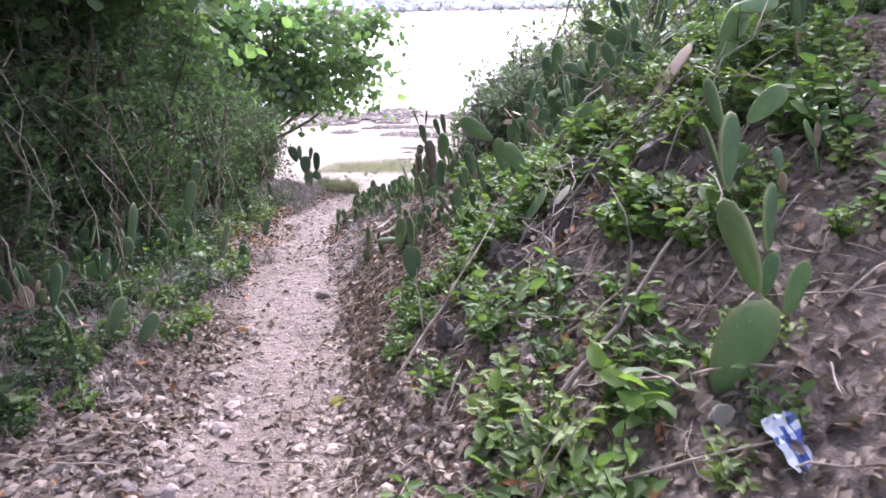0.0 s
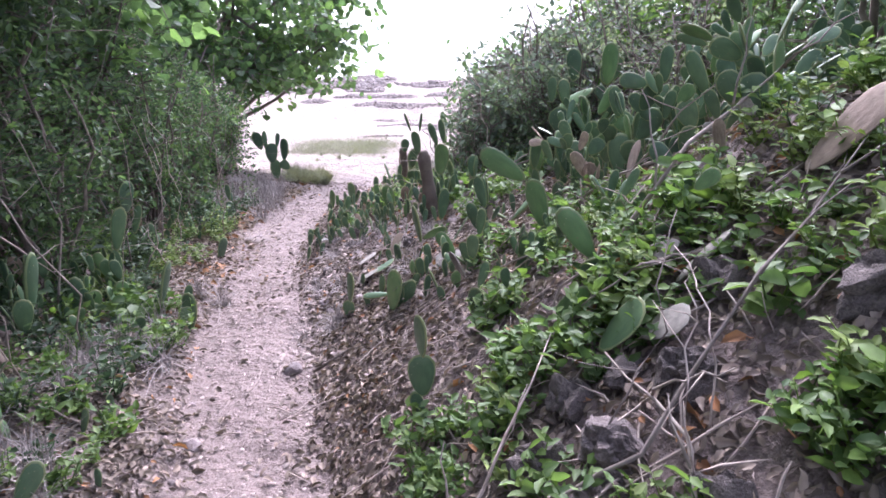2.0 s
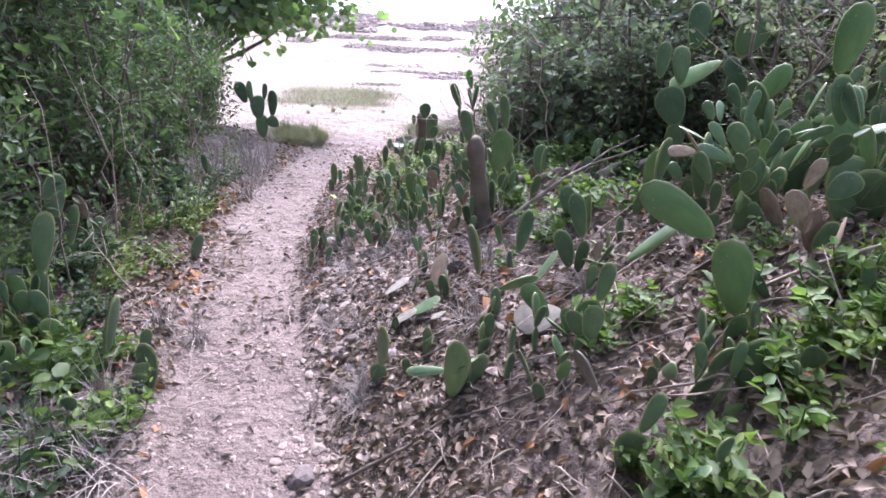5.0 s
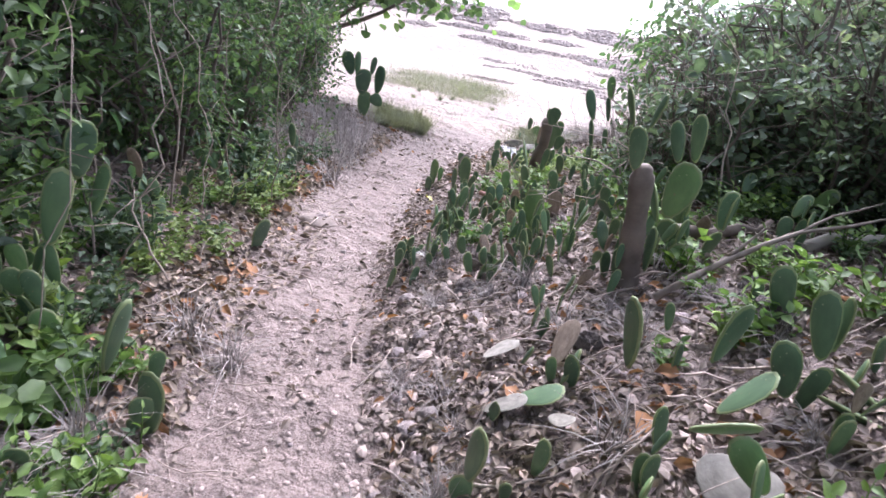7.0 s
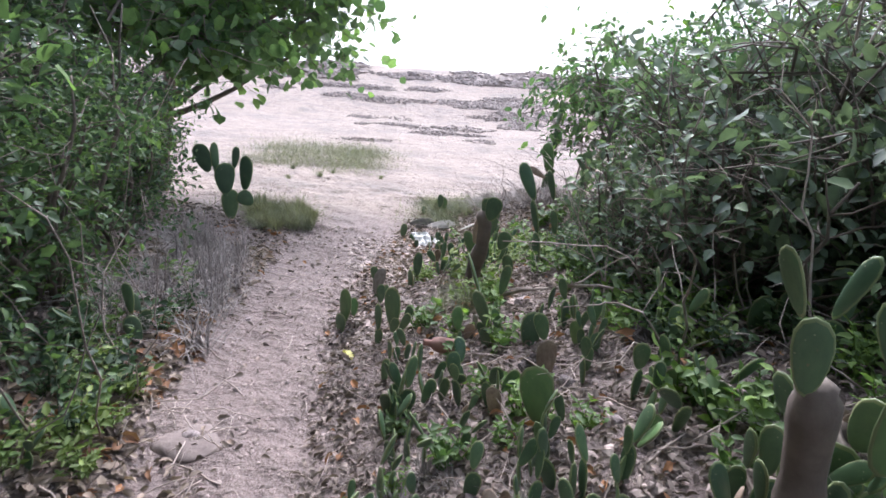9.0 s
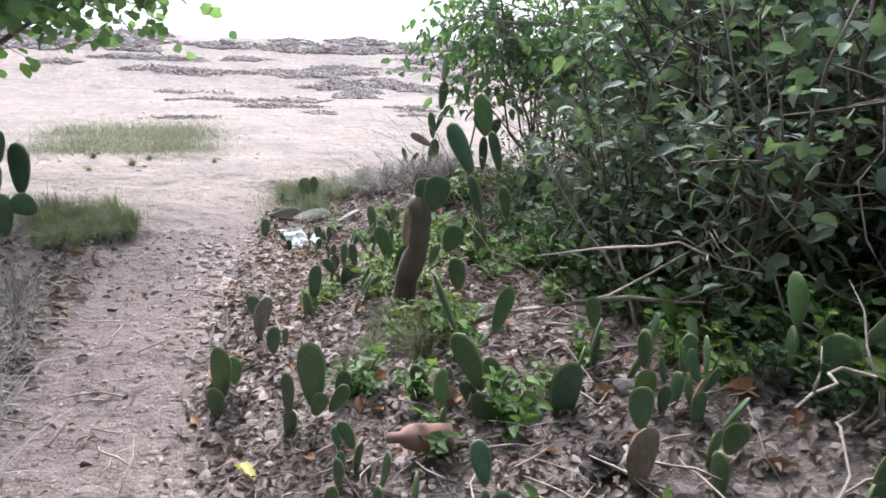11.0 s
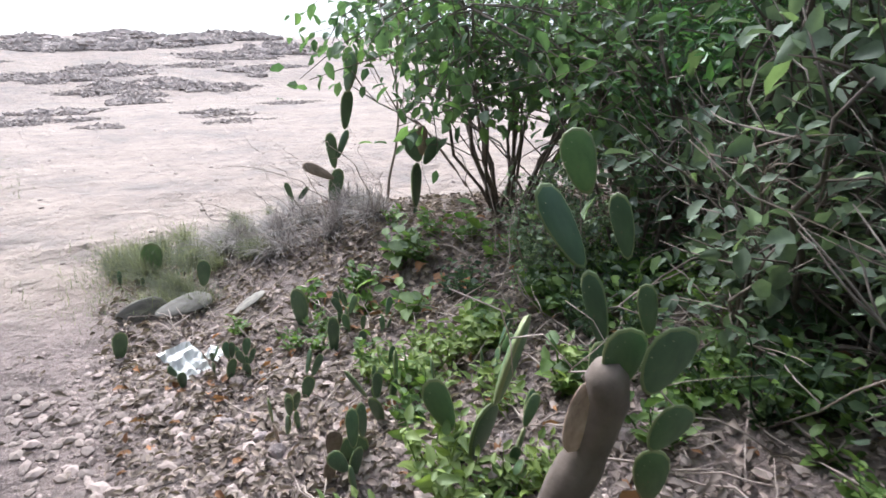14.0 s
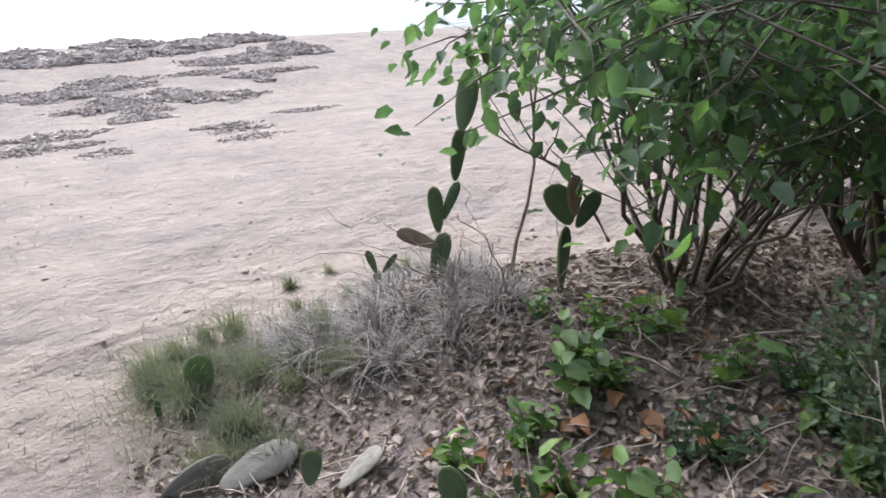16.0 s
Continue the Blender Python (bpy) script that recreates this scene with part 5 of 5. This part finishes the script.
def stone(x, y, s, label="tan angular stone on the path", group="loose stones", meshes=None, name="stone", sink=0.3):
    ms = meshes or STONES
    ob = tagged(new(name, ms[r1.randrange(len(ms))]), label, "stone" if name == "stone" else "rock", group)
    ob.matrix_basis = pose(x, y, ground_z(x, y) + s * (0.5 - sink) * 0.6, r1.uniform(-14, 14), r1.uniform(-14, 14), r1.uniform(0, 360)) @ Matrix.Scale(s, 4)


stone(-0.88, 4.30, 0.065, "flat tan stone set in the path")
for x, y, s in ((-1.05, 6.45, 0.05), (-1.76, 6.98, 0.05), (-1.62, 5.3, 0.07), (-1.2, 3.6, 0.06), (-1.15, 2.9, 0.05), (-0.95, 5.5, 0.05), (-1.0, 5.95, 0.06)):
    stone(x, y, s, sink=0.42)
for x0, x1, y0, y1, count, s0, s1 in ((-1.9, -0.95, 0.8, 2.6, 90, 0.02, 0.05), (-0.35, 0.3, 1.0, 2.2, 30, 0.015, 0.04), (-1.4, -0.4, 2.4, 6.0, 20, 0.01, 0.025), (-2.1, -1.2, 6.0, 10.0, 20, 0.01, 0.025), (-0.9, 0.1, 4.6, 6.6, 40, 0.015, 0.05), (-0.9, 0.2, 6.6, 8.8, 40, 0.015, 0.05), (-0.8, 0.2, 8.8, 10.4, 35, 0.012, 0.04)):
    for _ in range(count):
        stone(r1.uniform(x0, x1), r1.uniform(y0, y1), r1.uniform(s0, s1), "small tan stone lying on the dirt")
slab = tagged(new("stone", stone_mesh(41, M_SLAB, 0.16, 3, 0.3)), "flat pinkish stone slab set in the path", "stone", "loose stones")
slab.matrix_basis = pose(-1.76, 6.95, ground_z(-1.76, 6.95) - 0.006, -8, 0, 12) @ Matrix.Scale(0.15, 4)
RL = "rough dark grey rock half buried in the slope"
for x, y, s in ((0.22, 2.72, 0.10), (0.38, 2.62, 0.11), (0.34, 2.90, 0.09), (0.58, 2.7, 0.10), (0.75, 2.95, 0.09), (0.1, 2.45, 0.09), (0.55, 2.35, 0.08), (0.95, 2.6, 0.1), (0.3, 2.5, 0.07), (0.48, 2.85, 0.07), (0.27, 5.3, 0.11), (-0.24, 5.42, 0.07), (-0.74, 6.0, 0.07), (0.5, 5.9, 0.08), (0.32, 5.6, 0.07), (-0.35, 7.1, 0.07), (0.1, 7.1, 0.08), (-0.7, 6.3, 0.07)):
    stone(x, y, s, RL, "rocks in the slope", ROCKS, "rock", 0.15)

# fine gravel
g2 = np.random.default_rng(77)
ico = bmesh.new()
bmesh.ops.create_icosphere(ico, subdivisions=1, radius=1)
ico_v = np.array([v.co[:] for v in ico.verts])
ico_f = [[v.index for v in f.verts] for f in ico.faces]
ico.free()


def gravel(name, n, x0, x1, y0, y1, s0, s1, mat, label, off=0.25, lump=0.3, flat=0.45, sandy_ok=False):
    vs, fs = [], []
    for k in range(n):
        x, y = g2.uniform(x0, x1), g2.uniform(y0, y1)
        if not sandy_ok:
            _, tr, sa = zones(x, y)
            if g2.random() > 0.25 + 0.75 * (1 - abs(2 * float(tr) - 1)) + off:
                continue
        s = s0 + (s1 - s0) * g2.random() ** 2.5
        a = g2.uniform(0, 6.28)
        v = ico_v * (1 + g2.normal(0, lump, (len(ico_v), 1)) * 0.6) * np.array([1, g2.uniform(0.6, 1), flat]) * s
        v = v @ np.array([[math.cos(a), math.sin(a), 0], [-math.sin(a), math.cos(a), 0], [0, 0, 1]])
        o = len(vs)
        vs.extend((v + np.array([x, y, ground_z(x, y) + s * 0.2])).tolist())
        fs.extend([[i + o for i in f] for f in ico_f])
    tagged(new(name, mesh_of(name, vs, fs, mat, False)), label, "gravel", kind="stuff")


gravel("gravel", 9000, -1.9, -0.1, 0.6, 4.6, 0.003, 0.016, M_GRAVEL, "pale pinkish gravel on the dirt path", 0.3)
gravel("gravel", 9000, -2.2, -0.7, 4.6, 11.0, 0.003, 0.015, M_GRAVEL, "pale pinkish gravel along the path", 0.3)
gravel("gravel", 2200, -1.0, 0.4, 5.0, 10.6, 0.006, 0.028, M_GRAVEL, "pale stones and bits among the cacti", 0.8)
gravel("rubble", 1500, -2.3, -0.9, 0.5, 2.7, 0.01, 0.045, M_GRAVEL, "loose stony rubble beside the path", 0.9)
gravel("rubble", 2600, -1.3, 0.0, 7.7, 10.6, 0.006, 0.036, M_GRAVEL, "pinkish grey rubble between path and cacti", 0.9)
gravel("rubble", 1800, -1.0, 0.3, 4.3, 6.6, 0.008, 0.035, M_GRAVEL, "pinkish grey rubble on the lower slope", 0.9)
gravel("rubble", 1500, -0.55, 0.4, 0.8, 2.6, 0.008, 0.035, M_GRAVEL, "pinkish grey rubble at the foot of the slope", 0.9)
gravel("beach_pebbles", 900, -3.5, 4.5, 11.6, 22.0, 0.006, 0.03, M_GRAVEL, "small pebbles and bits on the sand", sandy_ok=True)

# twigs: fine ones together, large ones singly
tw = []
rt = random.Random(33)
for x0, x1, y0, y1, count in ((-0.4, 1.4, 1.0, 4.8, 420), (-0.9, 0.6, 4.8, 9.0, 380), (-2.8, -1.5, 1.5, 9.0, 380), (-0.6, 1.4, 9.0, 11.6, 380), (-2.0, -0.4, 1.0, 9.5, 120), (0.4, 1.2, 6.0, 9.0, 160)):
    for _ in range(count):
        x, y, a, ln = rt.uniform(x0, x1), rt.uniform(y0, y1), rt.uniform(0, 6.28), rt.uniform(0.06, 0.3)
        x2, y2 = x + math.cos(a) * ln, y + math.sin(a) * ln
        tw.append(tube(bent_line((x, y, ground_z(x, y) + 0.012), (x2, y2, ground_z(x2, y2) + rt.uniform(0.01, 0.10)), 0.08, 4, rt), [rt.uniform(0.0015, 0.004)] * 4 + [0.001], 4))
tagged(new("twig_litter", mesh_of("twig_litter", *join(tw), M_TWIG)), "fine dry twigs strewn over the leaf litter", "twigs", kind="stuff")


def branch(pts, rad, label="dry grey branch lying on the slope", mat=None, forks=2, name="branch"):
    r = random.Random(int(pts[0][0] * 771 + pts[0][1] * 37))
    world = [Vector((x, y, ground_z(x, y) + h)) for x, y, h in pts]
    fine = []
    for a, b in zip(world[:-1], world[1:]):
        for k in range(3):
            fine.append(a.lerp(b, k / 3) + Vector((r.gauss(0, 1), r.gauss(0, 1), r.gauss(0, 1))) * rad * 0.7)
    fine.append(world[-1])
    n = len(fine)
    o = fine[0].copy()
    chunks = [tube([p - o for p in fine], [rad * (1 - 0.75 * i / (n - 1)) for i in range(n)], 6)]
    for k in range(forks):
        i = r.randint(n // 3, n - 2)
        d = (fine[i + 1] - fine[i]).normalized() + Vector((r.uniform(-0.9, 0.9), r.uniform(-0.9, 0.9), r.uniform(0, 0.8)))
        tip = fine[i] + d.normalized() * (world[-1] - world[0]).length * r.uniform(0.2, 0.45)
        chunks.append(tube([p - o for p in bent_line(fine[i], tip, 0.1, 4, r)], [rad * 0.5, rad * 0.42, rad * 0.34, rad * 0.25, rad * 0.12], 5))
    ob = tagged(new(name, mesh_of(name, *join(chunks), mat or M_TWIG)), label, "branch", "dry branches")
    ob.location = o


for pts, rad, forks in (
        ([(0.15, 2.55, 0.03), (0.4, 2.5, 0.12), (0.75, 2.75, 0.16), (1.1, 3.0, 0.12)], 0.008, 3), ([(0.45, 2.2, 0.02), (0.5, 2.5, 0.10), (0.42, 2.9, 0.12)], 0.009, 2), ([(-0.2, 2.4, 0.02), (0.05, 2.7, 0.1), (0.3, 3.1, 0.15)], 0.009, 2),
        ([(0.2, 1.5, 0.03), (0.6, 1.8, 0.1), (1.1, 2.3, 0.12)], 0.012, 2), ([(-0.1, 1.7, 0.02), (0.3, 1.35, 0.06), (0.8, 1.2, 0.05)], 0.008, 2), ([(0.5, 3.35, 0.04), (0.8, 3.45, 0.2), (1.3, 3.7, 0.3)], 0.011, 3),
        ([(-0.75, 4.25, 0.02), (-0.35, 4.3, 0.03), (0.15, 4.2, 0.05)], 0.008, 1), ([(-0.9, 4.95, 0.01), (-0.5, 4.75, 0.02), (-0.1, 4.85, 0.05)], 0.008, 1), ([(0.0, 5.6, 0.03), (0.35, 5.75, 0.14), (0.8, 5.9, 0.2)], 0.016, 2),
        ([(-0.35, 8.0, 0.05), (-0.05, 7.75, 0.16), (0.3, 7.45, 0.06), (0.7, 7.1, 0.05)], 0.012, 2), ([(0.1, 7.6, 0.02), (0.2, 7.95, 0.25), (0.25, 8.3, 0.6)], 0.008, 3), ([(0.15, 7.6, 0.02), (0.1, 8.0, 0.3), (0.0, 8.35, 0.7)], 0.007, 3),
        ([(0.45, 7.3, 0.02), (0.5, 7.6, 0.35), (0.35, 8.0, 0.75)], 0.009, 3), ([(-2.3, 4.6, 0.05), (-2.25, 4.8, 0.6), (-2.35, 4.75, 1.2)], 0.008, 2), ([(-2.15, 3.9, 0.9), (-2.2, 4.3, 0.6), (-2.4, 4.9, 0.1)], 0.007, 2), ([(-2.35, 6.2, 0.02), (-2.3, 6.3, 0.6), (-2.4, 6.2, 1.2)], 0.007, 2),
        ([(0.9, 7.4, 0.0), (0.85, 7.5, 0.6), (0.95, 7.5, 1.3)], 0.018, 3), ([(0.95, 10.95, 0.0), (0.93, 10.9, 0.6), (0.86, 10.9, 1.2)], 0.011, 2), ([(1.5, 10.8, 0.1), (1.0, 10.75, 0.55), (0.5, 10.8, 0.85)], 0.010, 4), ([(1.6, 10.4, 0.1), (1.2, 10.3, 0.5), (0.8, 10.4, 0.75)], 0.009, 4),
        ([(1.25, 8.4, 0.0), (1.35, 8.6, 0.6), (1.45, 8.9, 1.3)], 0.02, 3), ([(0.9, 6.9, 0.0), (0.85, 6.9, 0.7), (0.75, 7.1, 1.4)], 0.010, 3), ([(-1.75, 1.9, 0.02), (-1.4, 1.95, 0.03), (-1.15, 2.0, 0.02)], 0.008, 1), ([(-0.8, 2.1, 0.01), (-0.5, 2.12, 0.01), (-0.3, 2.0, 0.02)], 0.005, 0), ([(0.9, 7.0, 0.0), (0.6, 7.6, 0.55), (0.5, 8.3, 0.8)], 0.007, 4)):
    branch(pts, rad, forks=forks)
branch([(-0.12, 5.95, 0.04), (0.16, 6.05, 0.05), (0.36, 6.15, 0.06), (0.56, 6.26, 0.06)], 0.05, "thick brown fallen cactus trunk on the litter", M_TRUNK, 0, "driftwood")
branch([(0.58, 5.95, 0.04), (0.9, 6.05, 0.08), (1.2, 6.1, 0.1), (1.6, 6.1, 0.12)], 0.03, "pale thick dead stem lying on the bank", M_PALE, 1, "deadwood")

def pale_stem(a, b, sag, rad, seed, label):
    r = random.Random(seed)
    o = Vector(a)
    ln = [p - o for p in bent_line(a, b, sag, 9, r)]
    chunks = [tube(ln, [rad * (1 - 0.6 * i / 9) for i in range(10)], 5)]
    for k in range(r.randint(1, 4)):
        i = r.randint(3, 8)
        d = Vector((r.uniform(-1, 1), r.uniform(-1, 1), r.uniform(-0.5, 0.8))).normalized()
        chunks.append(tube(bent_line(ln[i], ln[i] + d * r.uniform(0.08, 0.3), 0.1, 3, r), [rad * 0.5, rad * 0.4, rad * 0.3, rad * 0.15], 4))
    ob = tagged(new("dry_twig", mesh_of("dry_twig", *join(chunks), M_TWIG)), label, "twig", "dry twigs in the tangle")
    ob.location = o


rs = random.Random(61)
for k in range(70):
    x, y = rs.uniform(0.05, 1.0), rs.uniform(6.6, 9.2)
    ln, an, el = rs.uniform(0.5, 1.3), rs.uniform(0, 6.28), rs.uniform(0.15, 1.2)
    pale_stem((x, y, ground_z(x, y)), (x + math.cos(an) * ln * math.cos(el), y + math.sin(an) * ln * math.cos(el), ground_z(x, y) + ln * math.sin(el)), 0.15, rs.uniform(0.003, 0.006), k, "thin pale dry twig in the tangle")
for k in range(30):
    x, y = rs.uniform(-2.5, -2.0), rs.uniform(2.4, 8.6)
    h = rs.uniform(0.4, 1.5)
    pale_stem((x, y, ground_z(x, y)), (x + rs.uniform(-0.4, 0.3), y + rs.uniform(-0.4, 0.4), ground_z(x, y) + h), 0.18, rs.uniform(0.003, 0.006), 100 + k, "thin dry twig in front of the thicket")
for k in range(34):
    x, y = rs.uniform(0.1, 1.5), rs.uniform(1.6, 5.2)
    ln, an, el = rs.uniform(0.3, 0.9), rs.uniform(0, 6.28), rs.uniform(0.1, 0.9)
    pale_stem((x, y, ground_z(x, y)), (x + math.cos(an) * ln * math.cos(el), y + math.sin(an) * ln * math.cos(el), ground_z(x + math.cos(an) * ln * math.cos(el), y + math.sin(an) * ln * math.cos(el)) + ln * math.sin(el) * 0.6), 0.15, rs.uniform(0.003, 0.007), 200 + k, "thin dry twig across the slope")
for k in range(26):
    x, y = rs.uniform(0.3, 1.4), rs.uniform(10.2, 11.4)
    ln, an, el = rs.uniform(0.4, 1.0), rs.uniform(2.2, 4.4), rs.uniform(0.2, 1.1)
    pale_stem((x, y, ground_z(x, y)), (x + math.cos(an) * ln * math.cos(el), y + math.sin(an) * ln * math.cos(el) * 0.4, ground_z(x, y) + ln * math.sin(el)), 0.15, rs.uniform(0.002, 0.004), 300 + k, "thin dry twig on the mound")

# ---- small single things ----


def crumpled(name, x, y, w, h, mat, label, category, seed, lift=0.03, rz=0, tilt=20, stripes=None):
    r = random.Random(seed)
    n = 9
    vs = []
    for side in (0, 1):
        for j in range(n):
            for i in range(n):
                u, v = i / (n - 1) - 0.5, j / (n - 1) - 0.5
                ragged = 1 + 0.22 * noise.noise((u * 5, v * 5, seed))
                vs.append((u * w * ragged, v * h * ragged, 0.17 * w * noise.noise((u * 4.2, v * 4.2, seed * 2.3)) + 0.1 * w * noise.noise((u * 11, v * 11, seed)) - side * 0.0015))
    q = n * n
    fs, sl = [], []
    for j in range(n - 1):
        for i in range(n - 1):
            a = j * n + i
            fs.append([a, a + 1, a + n + 1, a + n])
            fs.append([q + a, q + a + n, q + a + n + 1, q + a + 1])
            sl += [1 if stripes and noise.noise((i * 0.75, j * 0.4, seed)) > 0.02 else 0] * 2
    ring = [i for i in range(n)] + [j * n + n - 1 for j in range(1, n)] + [(n - 1) * n + i for i in range(n - 2, -1, -1)] + [j * n for j in range(n - 2, 0, -1)]
    for a, b in zip(ring, ring[1:] + ring[:1]):
        fs.append([a, q + a, q + b, b])
        sl.append(0)
    ob = tagged(new(name, mesh_of(name, vs, fs, [mat, stripes or mat], False, sl)), label, category)
    ob.matrix_basis = pose(x, y, ground_z(x, y) + lift, tilt, 8, rz)


crumpled("paper_scrap", -0.64, 10.22, 0.17, 0.17, M_PAPER, "crumpled white paper scrap on the leaf litter", "litter", 3, 0.07, 20, 24)
crumpled("paper_scrap", -0.50, 10.25, 0.09, 0.07, M_PAPER, "small white paper scrap beside a larger one", "litter", 5, 0.05, 50, 30)
crumpled("snack_wrapper", 0.80, 1.19, 0.085, 0.12, M_FOIL, "crumpled blue and silver snack wrapper on the slope", "litter", 8, 0.05, 30, 35, M_BLUE)
crumpled("paper_scrap", -1.04, 6.46, 0.07, 0.05, M_PAPER, "small white scrap beside the path", "litter", 11, 0.02, 10, 15)
lid_v, lid_f = tube([(0, 0, 0), (0, 0, 0.004), (0, 0, 0.010), (0, 0, 0.012)], [0.028, 0.032, 0.031, 0.026], 18)
lid = tagged(new("bottle_lid", mesh_of("bottle_lid", lid_v, lid_f, M_PALE)), "small pale round lid lying on the slope", "litter")
lid.matrix_basis = pose(0.74, 1.36, ground_z(0.74, 1.36) + 0.03, 50, 10, 0)
# reddish clay bottle among the cacti
bv, bf = tube([(0, 0, 0), (0.004, 0, 0), (0.02, 0, 0), (0.11, 0, 0), (0.135, 0, 0), (0.15, 0, 0), (0.185, 0, 0)], [0.02, 0.034, 0.038, 0.038, 0.03, 0.016, 0.015], 14)
bot = tagged(new("clay_bottle", mesh_of("clay_bottle", bv, bf, M_CLAY)), "faded red bottle lying among the cacti", "bottle")
bot.matrix_basis = pose(-0.62, 7.42, ground_z(-0.62, 7.42) + 0.045, 0, -4, 172)

# ---- the beach ----
WR = np.random.default_rng(4)


def wrack(name, cx, cy, rx, ry, n, s, label):
    vs, fs = [], []
    for k in range(2 * n):
        a, q = WR.uniform(0, 6.28), math.sqrt(WR.random())
        q *= 0.75 + 0.7 * noise.noise((math.cos(a) * 1.6 + cx, math.sin(a) * 1.6 + cy, 2))
        x, y = cx + math.cos(a) * rx * q, cy + math.sin(a) * ry * q
        size = s * 0.72 * WR.uniform(0.4, 1.3) * (1.35 - 0.85 * q)
        v = ico_v * (1 + WR.normal(0, 0.35, (len(ico_v), 1))) * np.array([1.2, 0.9, 0.8]) * size
        o = len(vs)
        vs.extend((v + np.array([x, y, ground_z(x, y) + size * 0.2 + s * 1.4 * max(0, 0.6 - q) * WR.random()])).tolist())
        fs.extend([[i + o for i in f] for f in ico_f])
    tagged(new(name, mesh_of(name, vs, fs, M_WRACK, False)), label, "seaweed", kind="stuff")


WL = "heap of dry grey-brown weed on the sand"
WQ = random.Random(3)
spots = [(2.9, 23.6, 0.9, 0.6, 260, 0.085), (1.1, 22.4, 1.3, 0.8, 260, 0.07), (0.4, 21.0, 1.0, 0.7, 160, 0.05), (3.6, 20.6, 0.9, 0.4, 110, 0.05), (2.2, 26.8, 1.4, 0.7, 260, 0.09), (4.6, 26.2, 0.8, 0.5, 120, 0.06), (7.4, 26.4, 0.35, 0.25, 60, 0.1)]
spots += [(WQ.uniform(-2, 6), WQ.uniform(18.5, 25), WQ.uniform(0.3, 1.0), WQ.uniform(0.25, 0.6), 90, WQ.uniform(0.03, 0.05)) for _ in range(16)]
spots += [(WQ.uniform(-6, 9), WQ.uniform(25, 30), WQ.uniform(0.8, 2.0), WQ.uniform(0.4, 0.9), 170, WQ.uniform(0.05, 0.10)) for _ in range(22)]
spots += [(WQ.uniform(-8, 12), WQ.uniform(30, 34.6), WQ.uniform(1.0, 2.4), WQ.uniform(0.5, 0.9), 230, WQ.uniform(0.10, 0.20)) for _ in range(30)]
for cx, cy, rx, ry, n, s in spots:
    wrack("weed_heap", cx, cy, rx, ry, n, s, WL)

# ---- the far shore ----
FR = np.random.default_rng(12)
fv, ff = [], []
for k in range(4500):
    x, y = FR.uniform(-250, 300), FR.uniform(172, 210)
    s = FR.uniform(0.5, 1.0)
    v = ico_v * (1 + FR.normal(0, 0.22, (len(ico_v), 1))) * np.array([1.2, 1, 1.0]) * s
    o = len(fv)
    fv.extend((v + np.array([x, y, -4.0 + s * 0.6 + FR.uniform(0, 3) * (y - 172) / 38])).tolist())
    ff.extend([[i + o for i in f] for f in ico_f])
tagged(new("far_woods", mesh_of("far_woods", fv, ff, M_FAR, False)), "low woods on the far shore, paled by painted haze", "woods", kind="stuff")
